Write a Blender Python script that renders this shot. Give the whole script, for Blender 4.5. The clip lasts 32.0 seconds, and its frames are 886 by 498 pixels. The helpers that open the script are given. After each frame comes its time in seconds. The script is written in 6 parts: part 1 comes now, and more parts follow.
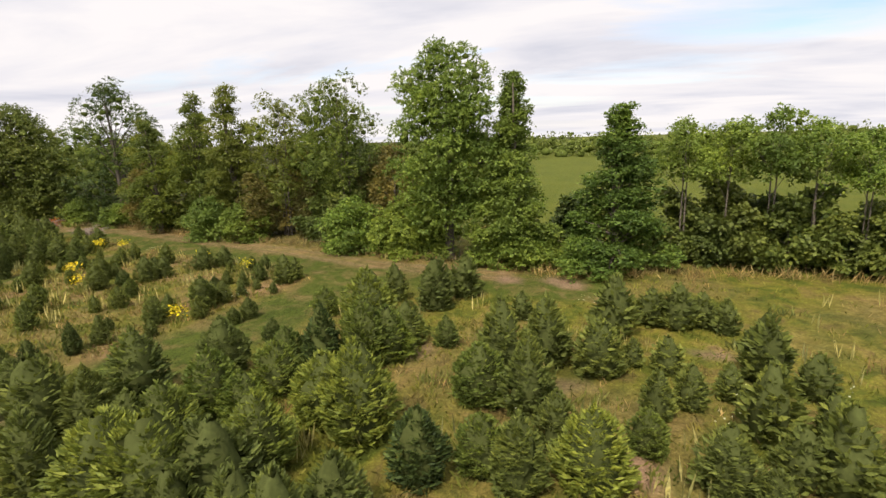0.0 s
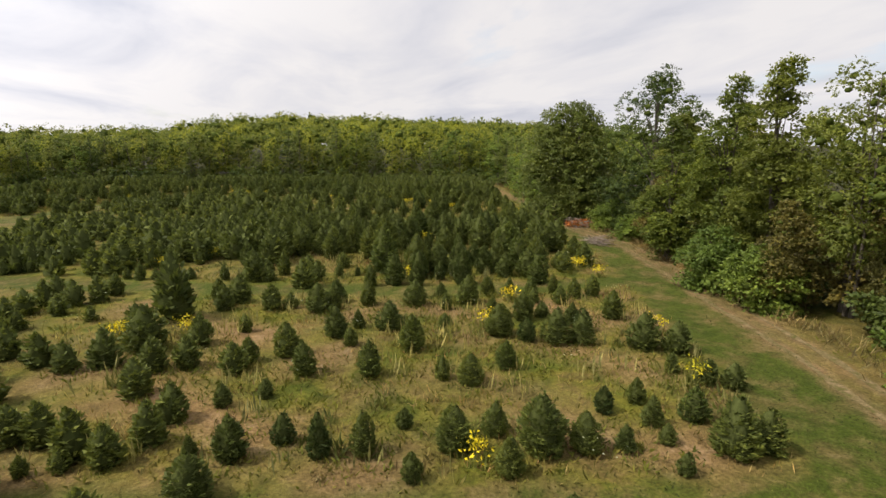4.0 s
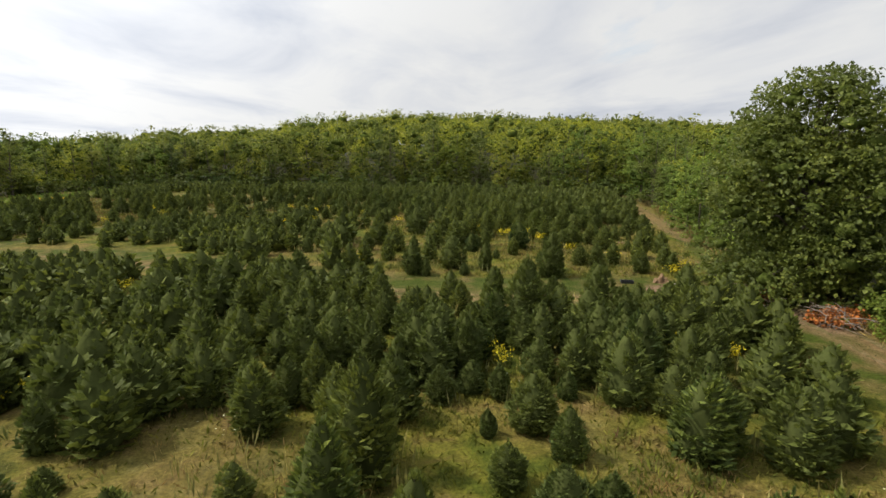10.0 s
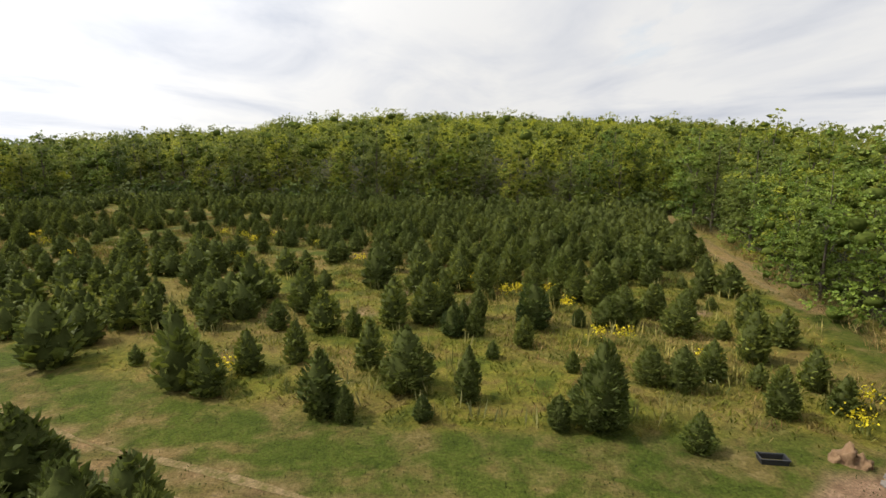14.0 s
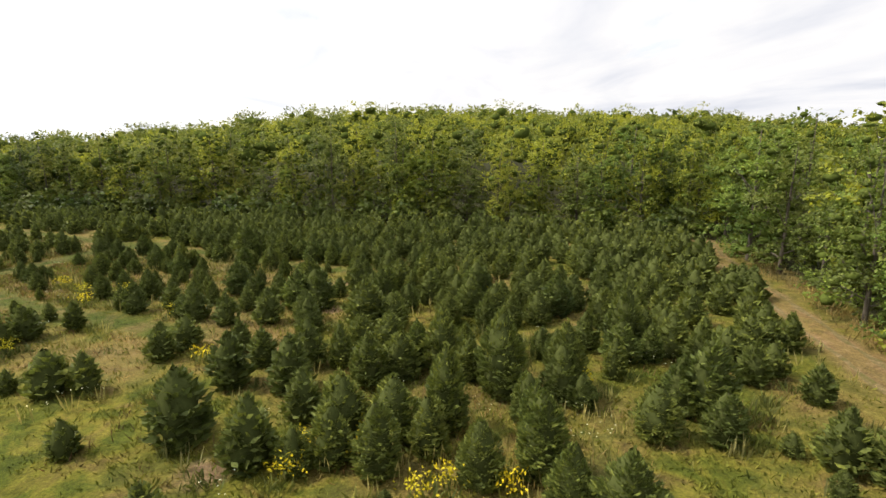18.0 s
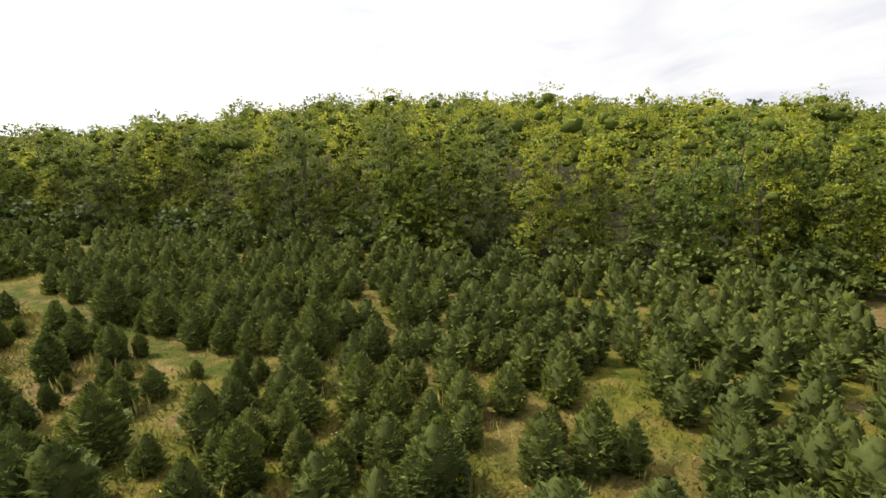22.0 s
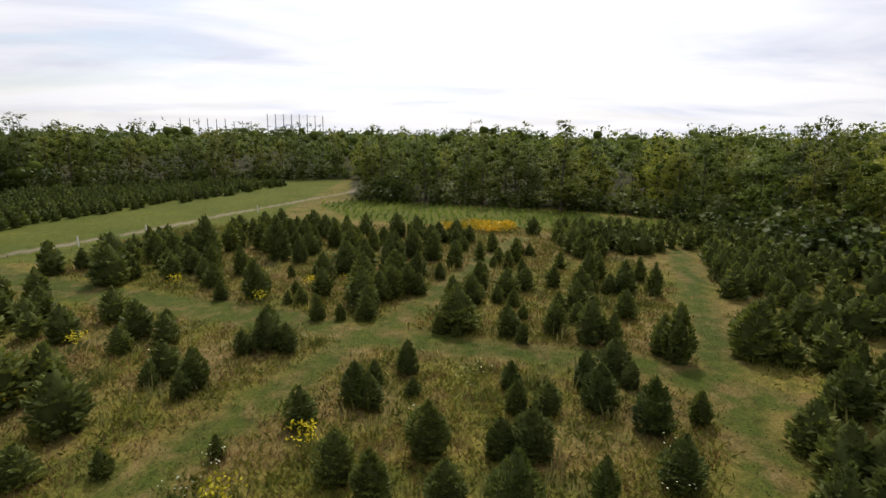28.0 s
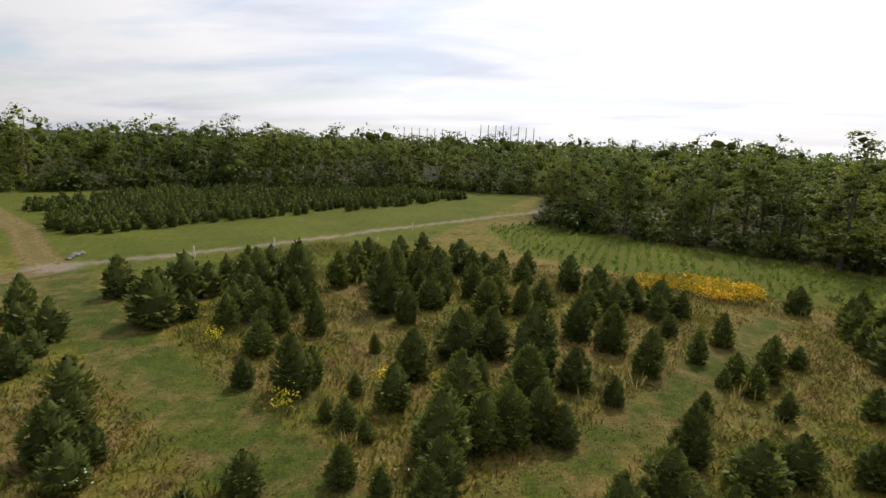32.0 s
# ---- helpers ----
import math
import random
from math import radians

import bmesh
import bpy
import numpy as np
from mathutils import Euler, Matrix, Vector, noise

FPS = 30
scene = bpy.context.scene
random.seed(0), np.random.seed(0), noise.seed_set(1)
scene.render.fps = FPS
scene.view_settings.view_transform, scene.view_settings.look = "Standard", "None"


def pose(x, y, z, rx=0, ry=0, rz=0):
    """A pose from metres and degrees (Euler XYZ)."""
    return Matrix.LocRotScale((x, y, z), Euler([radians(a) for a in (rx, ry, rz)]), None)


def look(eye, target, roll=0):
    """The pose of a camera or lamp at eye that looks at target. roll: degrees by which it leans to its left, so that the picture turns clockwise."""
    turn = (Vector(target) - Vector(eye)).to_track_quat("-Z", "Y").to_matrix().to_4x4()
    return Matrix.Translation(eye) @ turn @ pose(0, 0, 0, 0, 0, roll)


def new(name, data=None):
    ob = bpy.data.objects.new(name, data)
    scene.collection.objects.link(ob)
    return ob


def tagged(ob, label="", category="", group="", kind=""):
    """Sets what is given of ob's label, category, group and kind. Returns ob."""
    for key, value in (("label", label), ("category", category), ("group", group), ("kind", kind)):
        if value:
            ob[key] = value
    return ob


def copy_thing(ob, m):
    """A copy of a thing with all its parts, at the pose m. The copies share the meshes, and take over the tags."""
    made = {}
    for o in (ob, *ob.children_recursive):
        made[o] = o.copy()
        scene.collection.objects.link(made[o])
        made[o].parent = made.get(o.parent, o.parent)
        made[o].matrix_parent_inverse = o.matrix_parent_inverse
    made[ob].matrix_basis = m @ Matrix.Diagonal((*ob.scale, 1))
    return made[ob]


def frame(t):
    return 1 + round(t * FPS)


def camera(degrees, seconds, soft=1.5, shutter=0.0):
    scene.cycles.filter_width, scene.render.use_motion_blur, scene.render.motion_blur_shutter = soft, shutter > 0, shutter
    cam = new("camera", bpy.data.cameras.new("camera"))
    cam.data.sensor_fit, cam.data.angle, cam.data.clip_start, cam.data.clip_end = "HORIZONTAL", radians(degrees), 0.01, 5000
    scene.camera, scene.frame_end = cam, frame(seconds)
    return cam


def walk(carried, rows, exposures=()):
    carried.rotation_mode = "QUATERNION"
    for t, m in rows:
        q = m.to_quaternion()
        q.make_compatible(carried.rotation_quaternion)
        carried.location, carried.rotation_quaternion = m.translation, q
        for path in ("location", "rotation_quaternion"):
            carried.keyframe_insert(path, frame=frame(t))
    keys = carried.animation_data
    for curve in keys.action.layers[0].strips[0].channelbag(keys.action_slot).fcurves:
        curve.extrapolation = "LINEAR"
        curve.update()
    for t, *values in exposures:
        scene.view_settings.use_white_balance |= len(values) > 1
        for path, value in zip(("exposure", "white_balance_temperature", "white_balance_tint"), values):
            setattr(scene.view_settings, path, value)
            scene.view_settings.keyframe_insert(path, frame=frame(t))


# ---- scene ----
cam = camera(80, 32.0, soft=1.55)
PATH = [
    (0, pose(0.03, 0.00, 8.81, 78.24, 0, -74.04) @ pose(0, 0, 0, 0, 0, -1.67)),
    (0.5, pose(3.04, 1.25, 8.32, 78.59, 0, -66.27) @ pose(0, 0, 0, 0, 0, -1.06)),
    (1, pose(5.64, 2.27, 8.05, 78.88, 0, -58.89) @ pose(0, 0, 0, 0, 0, -0.70)),
    (1.5, pose(8.04, 2.99, 8.05, 79.22, 0, -48.83) @ pose(0, 0, 0, 0, 0, 0.24)),
    (2, pose(10.31, 3.49, 8.28, 79.18, 0, -37.42) @ pose(0, 0, 0, 0, 0, 1.23)),
    (2.5, pose(12.43, 3.88, 8.67, 78.78, 0, -26.55) @ pose(0, 0, 0, 0, 0, 1.41)),
    (3, pose(14.28, 4.42, 9.06, 78.60, 0, -18.15) @ pose(0, 0, 0, 0, 0, 1.17)),
    (3.5, pose(15.74, 5.39, 9.29, 78.64, 0, -14.71) @ pose(0, 0, 0, 0, 0, 0.59)),
    (5.5, pose(18.61, 12.87, 9.32, 79.02, 0, -13.18) @ pose(0, 0, 0, 0, 0, -0.59)),
    (6, pose(19.56, 14.83, 9.40, 79.02, 0, -7.97) @ pose(0, 0, 0, 0, 0, -0.13)),
    (6.5, pose(20.47, 16.92, 9.45, 79.01, 0, -2.66) @ pose(0, 0, 0, 0, 0, 0.14)),
    (7, pose(21.31, 19.17, 9.48, 78.94, 0, 0.80) @ pose(0, 0, 0, 0, 0, 0.25)),
    (7.5, pose(22.06, 21.59, 9.49, 78.84, 0, 0.49) @ pose(0, 0, 0, 0, 0, 0.29)),
    (8, pose(22.71, 24.15, 9.49, 78.71, 0, -0.48) @ pose(0, 0, 0, 0, 0, 0.33)),
    (8.5, pose(23.24, 26.65, 9.55, 78.77, 0, -0.69) @ pose(0, 0, 0, 0, 0, 0.20)),
    (9, pose(23.70, 29.01, 9.65, 78.74, 0, -0.74) @ pose(0, 0, 0, 0, 0, 0.01)),
    (9.5, pose(24.12, 31.34, 9.74, 78.65, 0, -0.62) @ pose(0, 0, 0, 0, 0, -0.02)),
    (10, pose(24.52, 33.87, 9.74, 78.66, 0, -0.53) @ pose(0, 0, 0, 0, 0, -0.02)),
    (10.5, pose(24.91, 36.59, 9.63, 78.73, 0, -0.33) @ pose(0, 0, 0, 0, 0, 0.09)),
    (11, pose(25.29, 39.36, 9.52, 78.81, 0, -0.25) @ pose(0, 0, 0, 0, 0, 0.06)),
    (11.5, pose(25.67, 42.04, 9.47, 78.91, 0, -0.20) @ pose(0, 0, 0, 0, 0, 0.15)),
    (12, pose(26.01, 44.61, 9.49, 78.90, 0, -0.14) @ pose(0, 0, 0, 0, 0, 0.16)),
    (12.5, pose(26.34, 47.07, 9.58, 78.94, 0, -0.05) @ pose(0, 0, 0, 0, 0, 0.18)),
    (13, pose(26.69, 49.47, 9.72, 79.06, 0, 0.46) @ pose(0, 0, 0, 0, 0, 0.19)),
    (13.5, pose(27.07, 51.87, 9.87, 79.03, 0, 0.73) @ pose(0, 0, 0, 0, 0, 0.17)),
    (14, pose(27.48, 54.42, 9.98, 78.91, 0, 0.89) @ pose(0, 0, 0, 0, 0, 0.24)),
    (14.5, pose(27.94, 57.03, 10.05, 78.90, 0, 1.09) @ pose(0, 0, 0, 0, 0, 0.18)),
    (16.5, pose(30.94, 65.45, 10.76, 78.43, 0, 1.79) @ pose(0, 0, 0, 0, 0, 0.12)),
    (17, pose(31.45, 68.36, 10.78, 78.38, 0, 1.94) @ pose(0, 0, 0, 0, 0, -0.04)),
    (17.5, pose(31.95, 71.34, 10.79, 78.42, 0, 2.05) @ pose(0, 0, 0, 0, 0, -0.17)),
    (18, pose(32.47, 74.22, 10.81, 78.37, 0, 2.14) @ pose(0, 0, 0, 0, 0, -0.13)),
    (18.5, pose(32.99, 77.04, 10.81, 78.38, 0, 2.30) @ pose(0, 0, 0, 0, 0, -0.18)),
    (19, pose(33.48, 79.79, 10.79, 78.41, 0, 2.56) @ pose(0, 0, 0, 0, 0, -0.19)),
    (19.5, pose(33.92, 82.47, 10.77, 78.24, 0, 2.61) @ pose(0, 0, 0, 0, 0, -0.22)),
    (20, pose(34.34, 85.08, 10.78, 78.17, 0, 2.65) @ pose(0, 0, 0, 0, 0, -0.06)),
    (20.5, pose(34.81, 87.57, 10.86, 78.22, 0, 2.89) @ pose(0, 0, 0, 0, 0, -0.20)),
    (21, pose(35.38, 90.02, 11.00, 78.01, 0, 3.62) @ pose(0, 0, 0, 0, 0, -0.46)),
    (21.5, pose(35.80, 92.66, 11.10, 77.75, 0, 3.40) @ pose(0, 0, 0, 0, 0, -0.68)),
    (22, pose(35.75, 95.79, 10.98, 77.75, 0, 8.10) @ pose(0, 0, 0, 0, 0, -0.18)),
    (22.5, pose(35.17, 99.35, 10.58, 78.33, 0, 18.04) @ pose(0, 0, 0, 0, 0, 0.38)),
    (23, pose(34.41, 102.73, 10.19, 78.23, 0, 27.75) @ pose(0, 0, 0, 0, 0, 0.65)),
    (23.5, pose(33.51, 105.54, 9.91, 78.18, 0, 42.03) @ pose(0, 0, 0, 0, 0, 0.01)),
    (24, pose(32.11, 107.82, 9.60, 78.15, 0, 56.40) @ pose(0, 0, 0, 0, 0, 0.20)),
    (24.5, pose(30.39, 109.59, 9.32, 77.91, 0, 71.17) @ pose(0, 0, 0, 0, 0, -0.24)),
    (25, pose(28.84, 110.91, 9.24, 78.02, 0, 76.00) @ pose(0, 0, 0, 0, 0, -0.30)),
    (25.5, pose(27.52, 111.83, 9.35, 78.00, 0, 77.34) @ pose(0, 0, 0, 0, 0, -0.28)),
    (26, pose(26.28, 112.53, 9.54, 78.04, 0, 82.30) @ pose(0, 0, 0, 0, 0, 0.31)),
    (26.5, pose(24.78, 113.22, 9.68, 77.98, 0, 88.04) @ pose(0, 0, 0, 0, 0, 0.80)),
    (28.5, pose(16.25, 115.73, 10.21, 78.04, 0, 88.25) @ pose(0, 0, 0, 0, 0, 0.30)),
    (29, pose(14.34, 116.18, 10.35, 78.09, 0, 88.09) @ pose(0, 0, 0, 0, 0, 0.29)),
    (29.5, pose(12.51, 116.63, 10.46, 78.08, 0, 88.39) @ pose(0, 0, 0, 0, 0, 0.46)),
    (30, pose(10.64, 117.08, 10.53, 77.98, 0, 88.68) @ pose(0, 0, 0, 0, 0, 0.60)),
    (30.5, pose(8.65, 117.42, 10.55, 77.99, 0, 90.67) @ pose(0, 0, 0, 0, 0, 0.66)),
    (31, pose(6.47, 117.52, 10.45, 78.21, 0, 97.49) @ pose(0, 0, 0, 0, 0, 1.21)),
    (31.5, pose(4.13, 117.15, 10.18, 78.68, 0, 104.13) @ pose(0, 0, 0, 0, 0, 1.65)),
    (32, pose(1.88, 116.23, 9.76, 78.83, 0, 110.26) @ pose(0, 0, 0, 0, 0, 2.43)),
]
LIGHT = [(0, 0.34, 6700, 15), (3.5, 0.15, 6650, 14), (6, 0.10, 6550, 11), (9, 0.05, 6500, 9), (12, 0.05, 6500, 9), (14.5, 0.18, 6600, 10), (17, 0.44, 6650, 11), (21, 0.46, 6650, 11), (22.5, 0.46, 6650, 11), (24, 0.2, 6550, 11), (26, -0.26, 6450, 13), (32, -0.3, 6450, 13)]
walk(cam, PATH, LIGHT)

# ---- world and sun ----
SUN_DIR = Vector((-0.62, 0.04, 0.78)).normalized()
world = bpy.data.worlds.new("sky")
scene.world = world
world.use_nodes = True
wn, wl = world.node_tree.nodes, world.node_tree.links
wn.clear()


def wmath(op, a, b=None):
    n = wn.new("ShaderNodeMath")
    n.operation = op
    for i, v in enumerate((a, b)):
        if v is None:
            continue
        if isinstance(v, (int, float)):
            n.inputs[i].default_value = v
        else:
            wl.new(v, n.inputs[i])
    return n.outputs[0]


sky = wn.new("ShaderNodeTexSky")
sky.sky_type = "NISHITA"
sky.sun_disc = False
sky.sun_elevation = math.asin(SUN_DIR.z)
sky.sun_rotation = math.atan2(SUN_DIR.x, SUN_DIR.y)
sky.air_density, sky.dust_density, sky.ozone_density = 1.0, 1.5, 1.0
blue = wn.new("ShaderNodeBackground")
blue.inputs["Strength"].default_value = 0.16
wl.new(sky.outputs[0], blue.inputs["Color"])
coord = wn.new("ShaderNodeTexCoord")
split = wn.new("ShaderNodeSeparateXYZ")
wl.new(coord.outputs["Generated"], split.inputs[0])
up = wmath("ADD", wmath("MAXIMUM", split.outputs[2], 0.0), 0.10)
flat = wn.new("ShaderNodeCombineXYZ")
wl.new(wmath("DIVIDE", split.outputs[0], up), flat.inputs[0])
wl.new(wmath("DIVIDE", split.outputs[1], up), flat.inputs[1])


def cloud_noise(scale, detail, rough, shift):
    m = wn.new("ShaderNodeMapping")
    m.inputs["Location"].default_value = shift
    m.inputs["Rotation"].default_value = (0, 0, 0.7)
    m.inputs["Scale"].default_value = (scale, scale * 0.55, scale)
    wl.new(flat.outputs[0], m.inputs[0])
    n = wn.new("ShaderNodeTexNoise")
    n.inputs["Scale"].default_value = 1.0
    n.inputs["Detail"].default_value = detail
    n.inputs["Roughness"].default_value = rough
    n.inputs["Distortion"].default_value = 0.4
    wl.new(m.outputs[0], n.inputs["Vector"])
    return n.outputs[0]


def wramp(value, stops):
    r = wn.new("ShaderNodeValToRGB")
    r.color_ramp.elements[0].position, r.color_ramp.elements[0].color = stops[0][0], (*stops[0][1], 1)
    r.color_ramp.elements[1].position, r.color_ramp.elements[1].color = stops[-1][0], (*stops[-1][1], 1)
    for p, c in stops[1:-1]:
        r.color_ramp.elements.new(p).color = (*c, 1)
    wl.new(value, r.inputs[0])
    return r.outputs[0]


cover = wramp(wmath("ADD", cloud_noise(0.55, 7.0, 0.58, (3.1, 0.4, 0)), wmath("MULTIPLY", split.outputs[1], 0.11)), [(0.31, (0, 0, 0)), (0.48, (1, 1, 1))])
tone = wramp(cloud_noise(0.8, 6.0, 0.55, (7.3, 2.2, 1)), [(0.30, (0.70, 0.74, 0.83)), (0.44, (0.88, 0.90, 0.95)), (0.57, (1.02, 1.02, 1.02))])
dot = wn.new("ShaderNodeVectorMath")
dot.operation = "DOT_PRODUCT"
dot.inputs[1].default_value = SUN_DIR
wl.new(coord.outputs["Generated"], dot.inputs[0])
near_sun = wmath("POWER", wmath("MAXIMUM", dot.outputs["Value"], 0.0), 2.0)
clouds = wn.new("ShaderNodeBackground")
wl.new(tone, clouds.inputs["Color"])
wl.new(wmath("ADD", wmath("MULTIPLY", near_sun, 1.3), 0.75), clouds.inputs["Strength"])
mix = wn.new("ShaderNodeMixShader")
haze = wmath("SUBTRACT", 1.0, wmath("MULTIPLY", wmath("MAXIMUM", split.outputs[2], 0.0), 6.0))
wl.new(wmath("MAXIMUM", cover, wmath("MAXIMUM", haze, 0.0)), mix.inputs[0])
wl.new(blue.outputs[0], mix.inputs[1])
wl.new(clouds.outputs[0], mix.inputs[2])
wout = wn.new("ShaderNodeOutputWorld")
wl.new(mix.outputs[0], wout.inputs[0])

sun = new("sun", bpy.data.lights.new("sun", "SUN"))
sun.data.energy = 4.2
sun.data.angle = radians(3)
sun.data.color = (1.0, 0.92, 0.82)
sun.matrix_world = look(SUN_DIR * 200, (0, 0, 0))


# ---- materials ----
def material(name):
    m = bpy.data.materials.new(name)
    m.use_nodes = True
    nt = m.node_tree
    nt.nodes.clear()
    out = nt.nodes.new("ShaderNodeOutputMaterial")
    return m, nt.nodes, nt.links, out


def mixrgb(nodes, links, fac, a, b, mode="MIX"):
    n = nodes.new("ShaderNodeMix")
    n.data_type = "RGBA"
    n.blend_type = mode
    for i, v in ((0, fac), (6, a), (7, b)):
        if isinstance(v, (int, float)):
            n.inputs[i].default_value = v
        elif isinstance(v, tuple):
            n.inputs[i].default_value = (*v, 1)
        else:
            links.new(v, n.inputs[i])
    return n.outputs[2]


def noise_out(nodes, links, scale, detail=4.0, rough=0.55, coords="Object", dist=0.0):
    tc = nodes.new("ShaderNodeNewGeometry") if coords == "World" else nodes.new("ShaderNodeTexCoord")
    n = nodes.new("ShaderNodeTexNoise")
    n.inputs["Scale"].default_value = scale
    n.inputs["Detail"].default_value = detail
    n.inputs["Roughness"].default_value = rough
    n.inputs["Distortion"].default_value = dist
    links.new(tc.outputs["Position" if coords == "World" else coords], n.inputs["Vector"])
    return n.outputs[0]


def ramp(nodes, links, value, stops):
    r = nodes.new("ShaderNodeValToRGB")
    e = r.color_ramp.elements
    e[0].position, e[0].color = stops[0][0], (*stops[0][1], 1)
    e[1].position, e[1].color = stops[-1][0], (*stops[-1][1], 1)
    for p, c in stops[1:-1]:
        e.new(p).color = (*c, 1)
    links.new(value, r.inputs[0])
    return r.outputs[0]


def foliage(name, dark, mid, light, other, glow=0.25, rough=0.55, spread=0.5, grain=5.0):
    """Leaves: three tones leaf by leaf, another tone tree by tree, light let through."""
    dark, mid, light, other = ((r, g, b * 0.8) for r, g, b in (dark, mid, light, other))
    m, nodes, links, out = material(name)
    geo = nodes.new("ShaderNodeNewGeometry")
    info = nodes.new("ShaderNodeObjectInfo")
    leaf = ramp(nodes, links, geo.outputs["Random Per Island"], [(0.0, dark), (0.5, mid), (1.0, light)])
    big = noise_out(nodes, links, 0.7, 3.0, coords="World")
    shade = ramp(nodes, links, big, [(0.3, (0.72, 0.78, 0.8)), (0.7, (1.25, 1.2, 1.05))])
    c = mixrgb(nodes, links, 1.0, leaf, shade, "MULTIPLY")
    speck = noise_out(nodes, links, grain, 3.0, 0.7, coords="World")
    c = mixrgb(nodes, links, 1.0, c, ramp(nodes, links, speck, [(0.34, (0.55, 0.58, 0.57)), (0.52, (1.0, 1.0, 1.0)), (0.68, (1.55, 1.48, 1.35))]), "MULTIPLY")
    crown = noise_out(nodes, links, 0.16, 2.0, 0.5, coords="World")
    c = mixrgb(nodes, links, 1.0, c, ramp(nodes, links, crown, [(0.38, (0.60, 0.67, 0.66)), (0.62, (1.38, 1.30, 1.10))]), "MULTIPLY")
    c = mixrgb(nodes, links, 1.0, c, ramp(nodes, links, info.outputs["Random"], [(0.0, (0.74, 0.80, 0.84)), (0.5, (1.0, 1.0, 1.0)), (1.0, (1.28, 1.20, 1.05))]), "MULTIPLY")
    k = nodes.new("ShaderNodeMath")
    k.operation = "MULTIPLY"
    k.inputs[1].default_value = spread
    links.new(info.outputs["Random"], k.inputs[0])
    c = mixrgb(nodes, links, k.outputs[0], c, other)
    p = nodes.new("ShaderNodeBsdfPrincipled")
    p.inputs["Roughness"].default_value = rough
    p.inputs["Specular IOR Level"].default_value = 0.3
    links.new(c, p.inputs["Base Color"])
    bump = nodes.new("ShaderNodeBump")
    bump.inputs["Strength"].default_value = 0.8
    bump.inputs["Distance"].default_value = 0.6 / grain
    links.new(speck, bump.inputs["Height"])
    links.new(bump.outputs[0], p.inputs["Normal"])
    if glow:
        t = nodes.new("ShaderNodeBsdfTranslucent")
        links.new(c, t.inputs["Color"])
        s = nodes.new("ShaderNodeMixShader")
        s.inputs[0].default_value = glow
        links.new(p.outputs[0], s.inputs[1])
        links.new(t.outputs[0], s.inputs[2])
        links.new(s.outputs[0], out.inputs[0])
    else:
        links.new(p.outputs[0], out.inputs[0])
    return m


def solid(name, a, b, scale=6.0, rough=0.8, bump=0.3, metal=0.0, gloss=0.3):
    m, nodes, links, out = material(name)
    n1 = noise_out(nodes, links, scale, 6.0, 0.6)
    n2 = noise_out(nodes, links, scale * 0.15, 3.0, 0.5)
    c = mixrgb(nodes, links, n1, a, b)
    c = mixrgb(nodes, links, 1.0, c, ramp(nodes, links, n2, [(0.3, (0.75, 0.75, 0.75)), (0.7, (1.2, 1.2, 1.2))]), "MULTIPLY")
    p = nodes.new("ShaderNodeBsdfPrincipled")
    p.inputs["Roughness"].default_value = rough
    p.inputs["Metallic"].default_value = metal
    p.inputs["Specular IOR Level"].default_value = gloss
    links.new(c, p.inputs["Base Color"])
    if bump:
        bn = nodes.new("ShaderNodeBump")
        bn.inputs["Strength"].default_value = bump
        bn.inputs["Distance"].default_value = 0.05
        links.new(n1, bn.inputs["Height"])
        links.new(bn.outputs[0], p.inputs["Normal"])
    links.new(p.outputs[0], out.inputs[0])
    return m


M_NEEDLE = foliage("needles", (0.052, 0.075, 0.021), (0.093, 0.123, 0.030), (0.162, 0.194, 0.046), (0.114, 0.130, 0.032), 0.30, 0.7, 0.5, 16.0)
M_NEEDLE_PALE = foliage("pale_needles", (0.073, 0.106, 0.019), (0.127, 0.166, 0.028), (0.205, 0.240, 0.043), (0.130, 0.147, 0.032), 0.25, 0.65, 0.4, 16.0)
M_LEAF = foliage("leaves", (0.072, 0.108, 0.022), (0.128, 0.174, 0.035), (0.210, 0.248, 0.050), (0.205, 0.205, 0.036), 0.45, 0.55, 0.75)
M_LEAF_DARK = foliage("dark_leaves", (0.055, 0.085, 0.021), (0.098, 0.136, 0.031), (0.163, 0.201, 0.051), (0.129, 0.144, 0.037), 0.38)
M_LEAF_YELLOW = foliage("yellowing_leaves", (0.145, 0.180, 0.022), (0.240, 0.280, 0.034), (0.340, 0.360, 0.048), (0.245, 0.255, 0.036), 0.48)
M_LEAF_BRIGHT = foliage("bright_leaves", (0.085, 0.144, 0.026), (0.144, 0.219, 0.040), (0.224, 0.297, 0.065), (0.153, 0.195, 0.040), 0.40)
M_LEAF_OLIVE = foliage("olive_leaves", (0.070, 0.080, 0.022), (0.115, 0.120, 0.030), (0.165, 0.150, 0.040), (0.150, 0.105, 0.035), 0.35)
# conifer cores: needle green darkened to stand for the shade between the shoots
M_NEEDLE_SHADE = solid("needle_shade", (0.031, 0.038, 0.013), (0.086, 0.101, 0.029), 9.0, 1.0, 0.5, 0.0, 0.0)
# lumps in leafy crowns: a darker leaf green that paints the shaded gaps
M_LEAF_SHADE = solid("leaf_shade", (0.034, 0.048, 0.011), (0.100, 0.126, 0.026), 3.5, 1.0, 0.9, 0.0, 0.0)
M_BARK = solid("bark", (0.060, 0.050, 0.036), (0.140, 0.118, 0.088), 14.0, 0.9, 0.6)
M_WEED = foliage("weeds", (0.090, 0.110, 0.028), (0.150, 0.160, 0.040), (0.210, 0.200, 0.065), (0.150, 0.150, 0.045), 0.3, 0.7, 0.3)
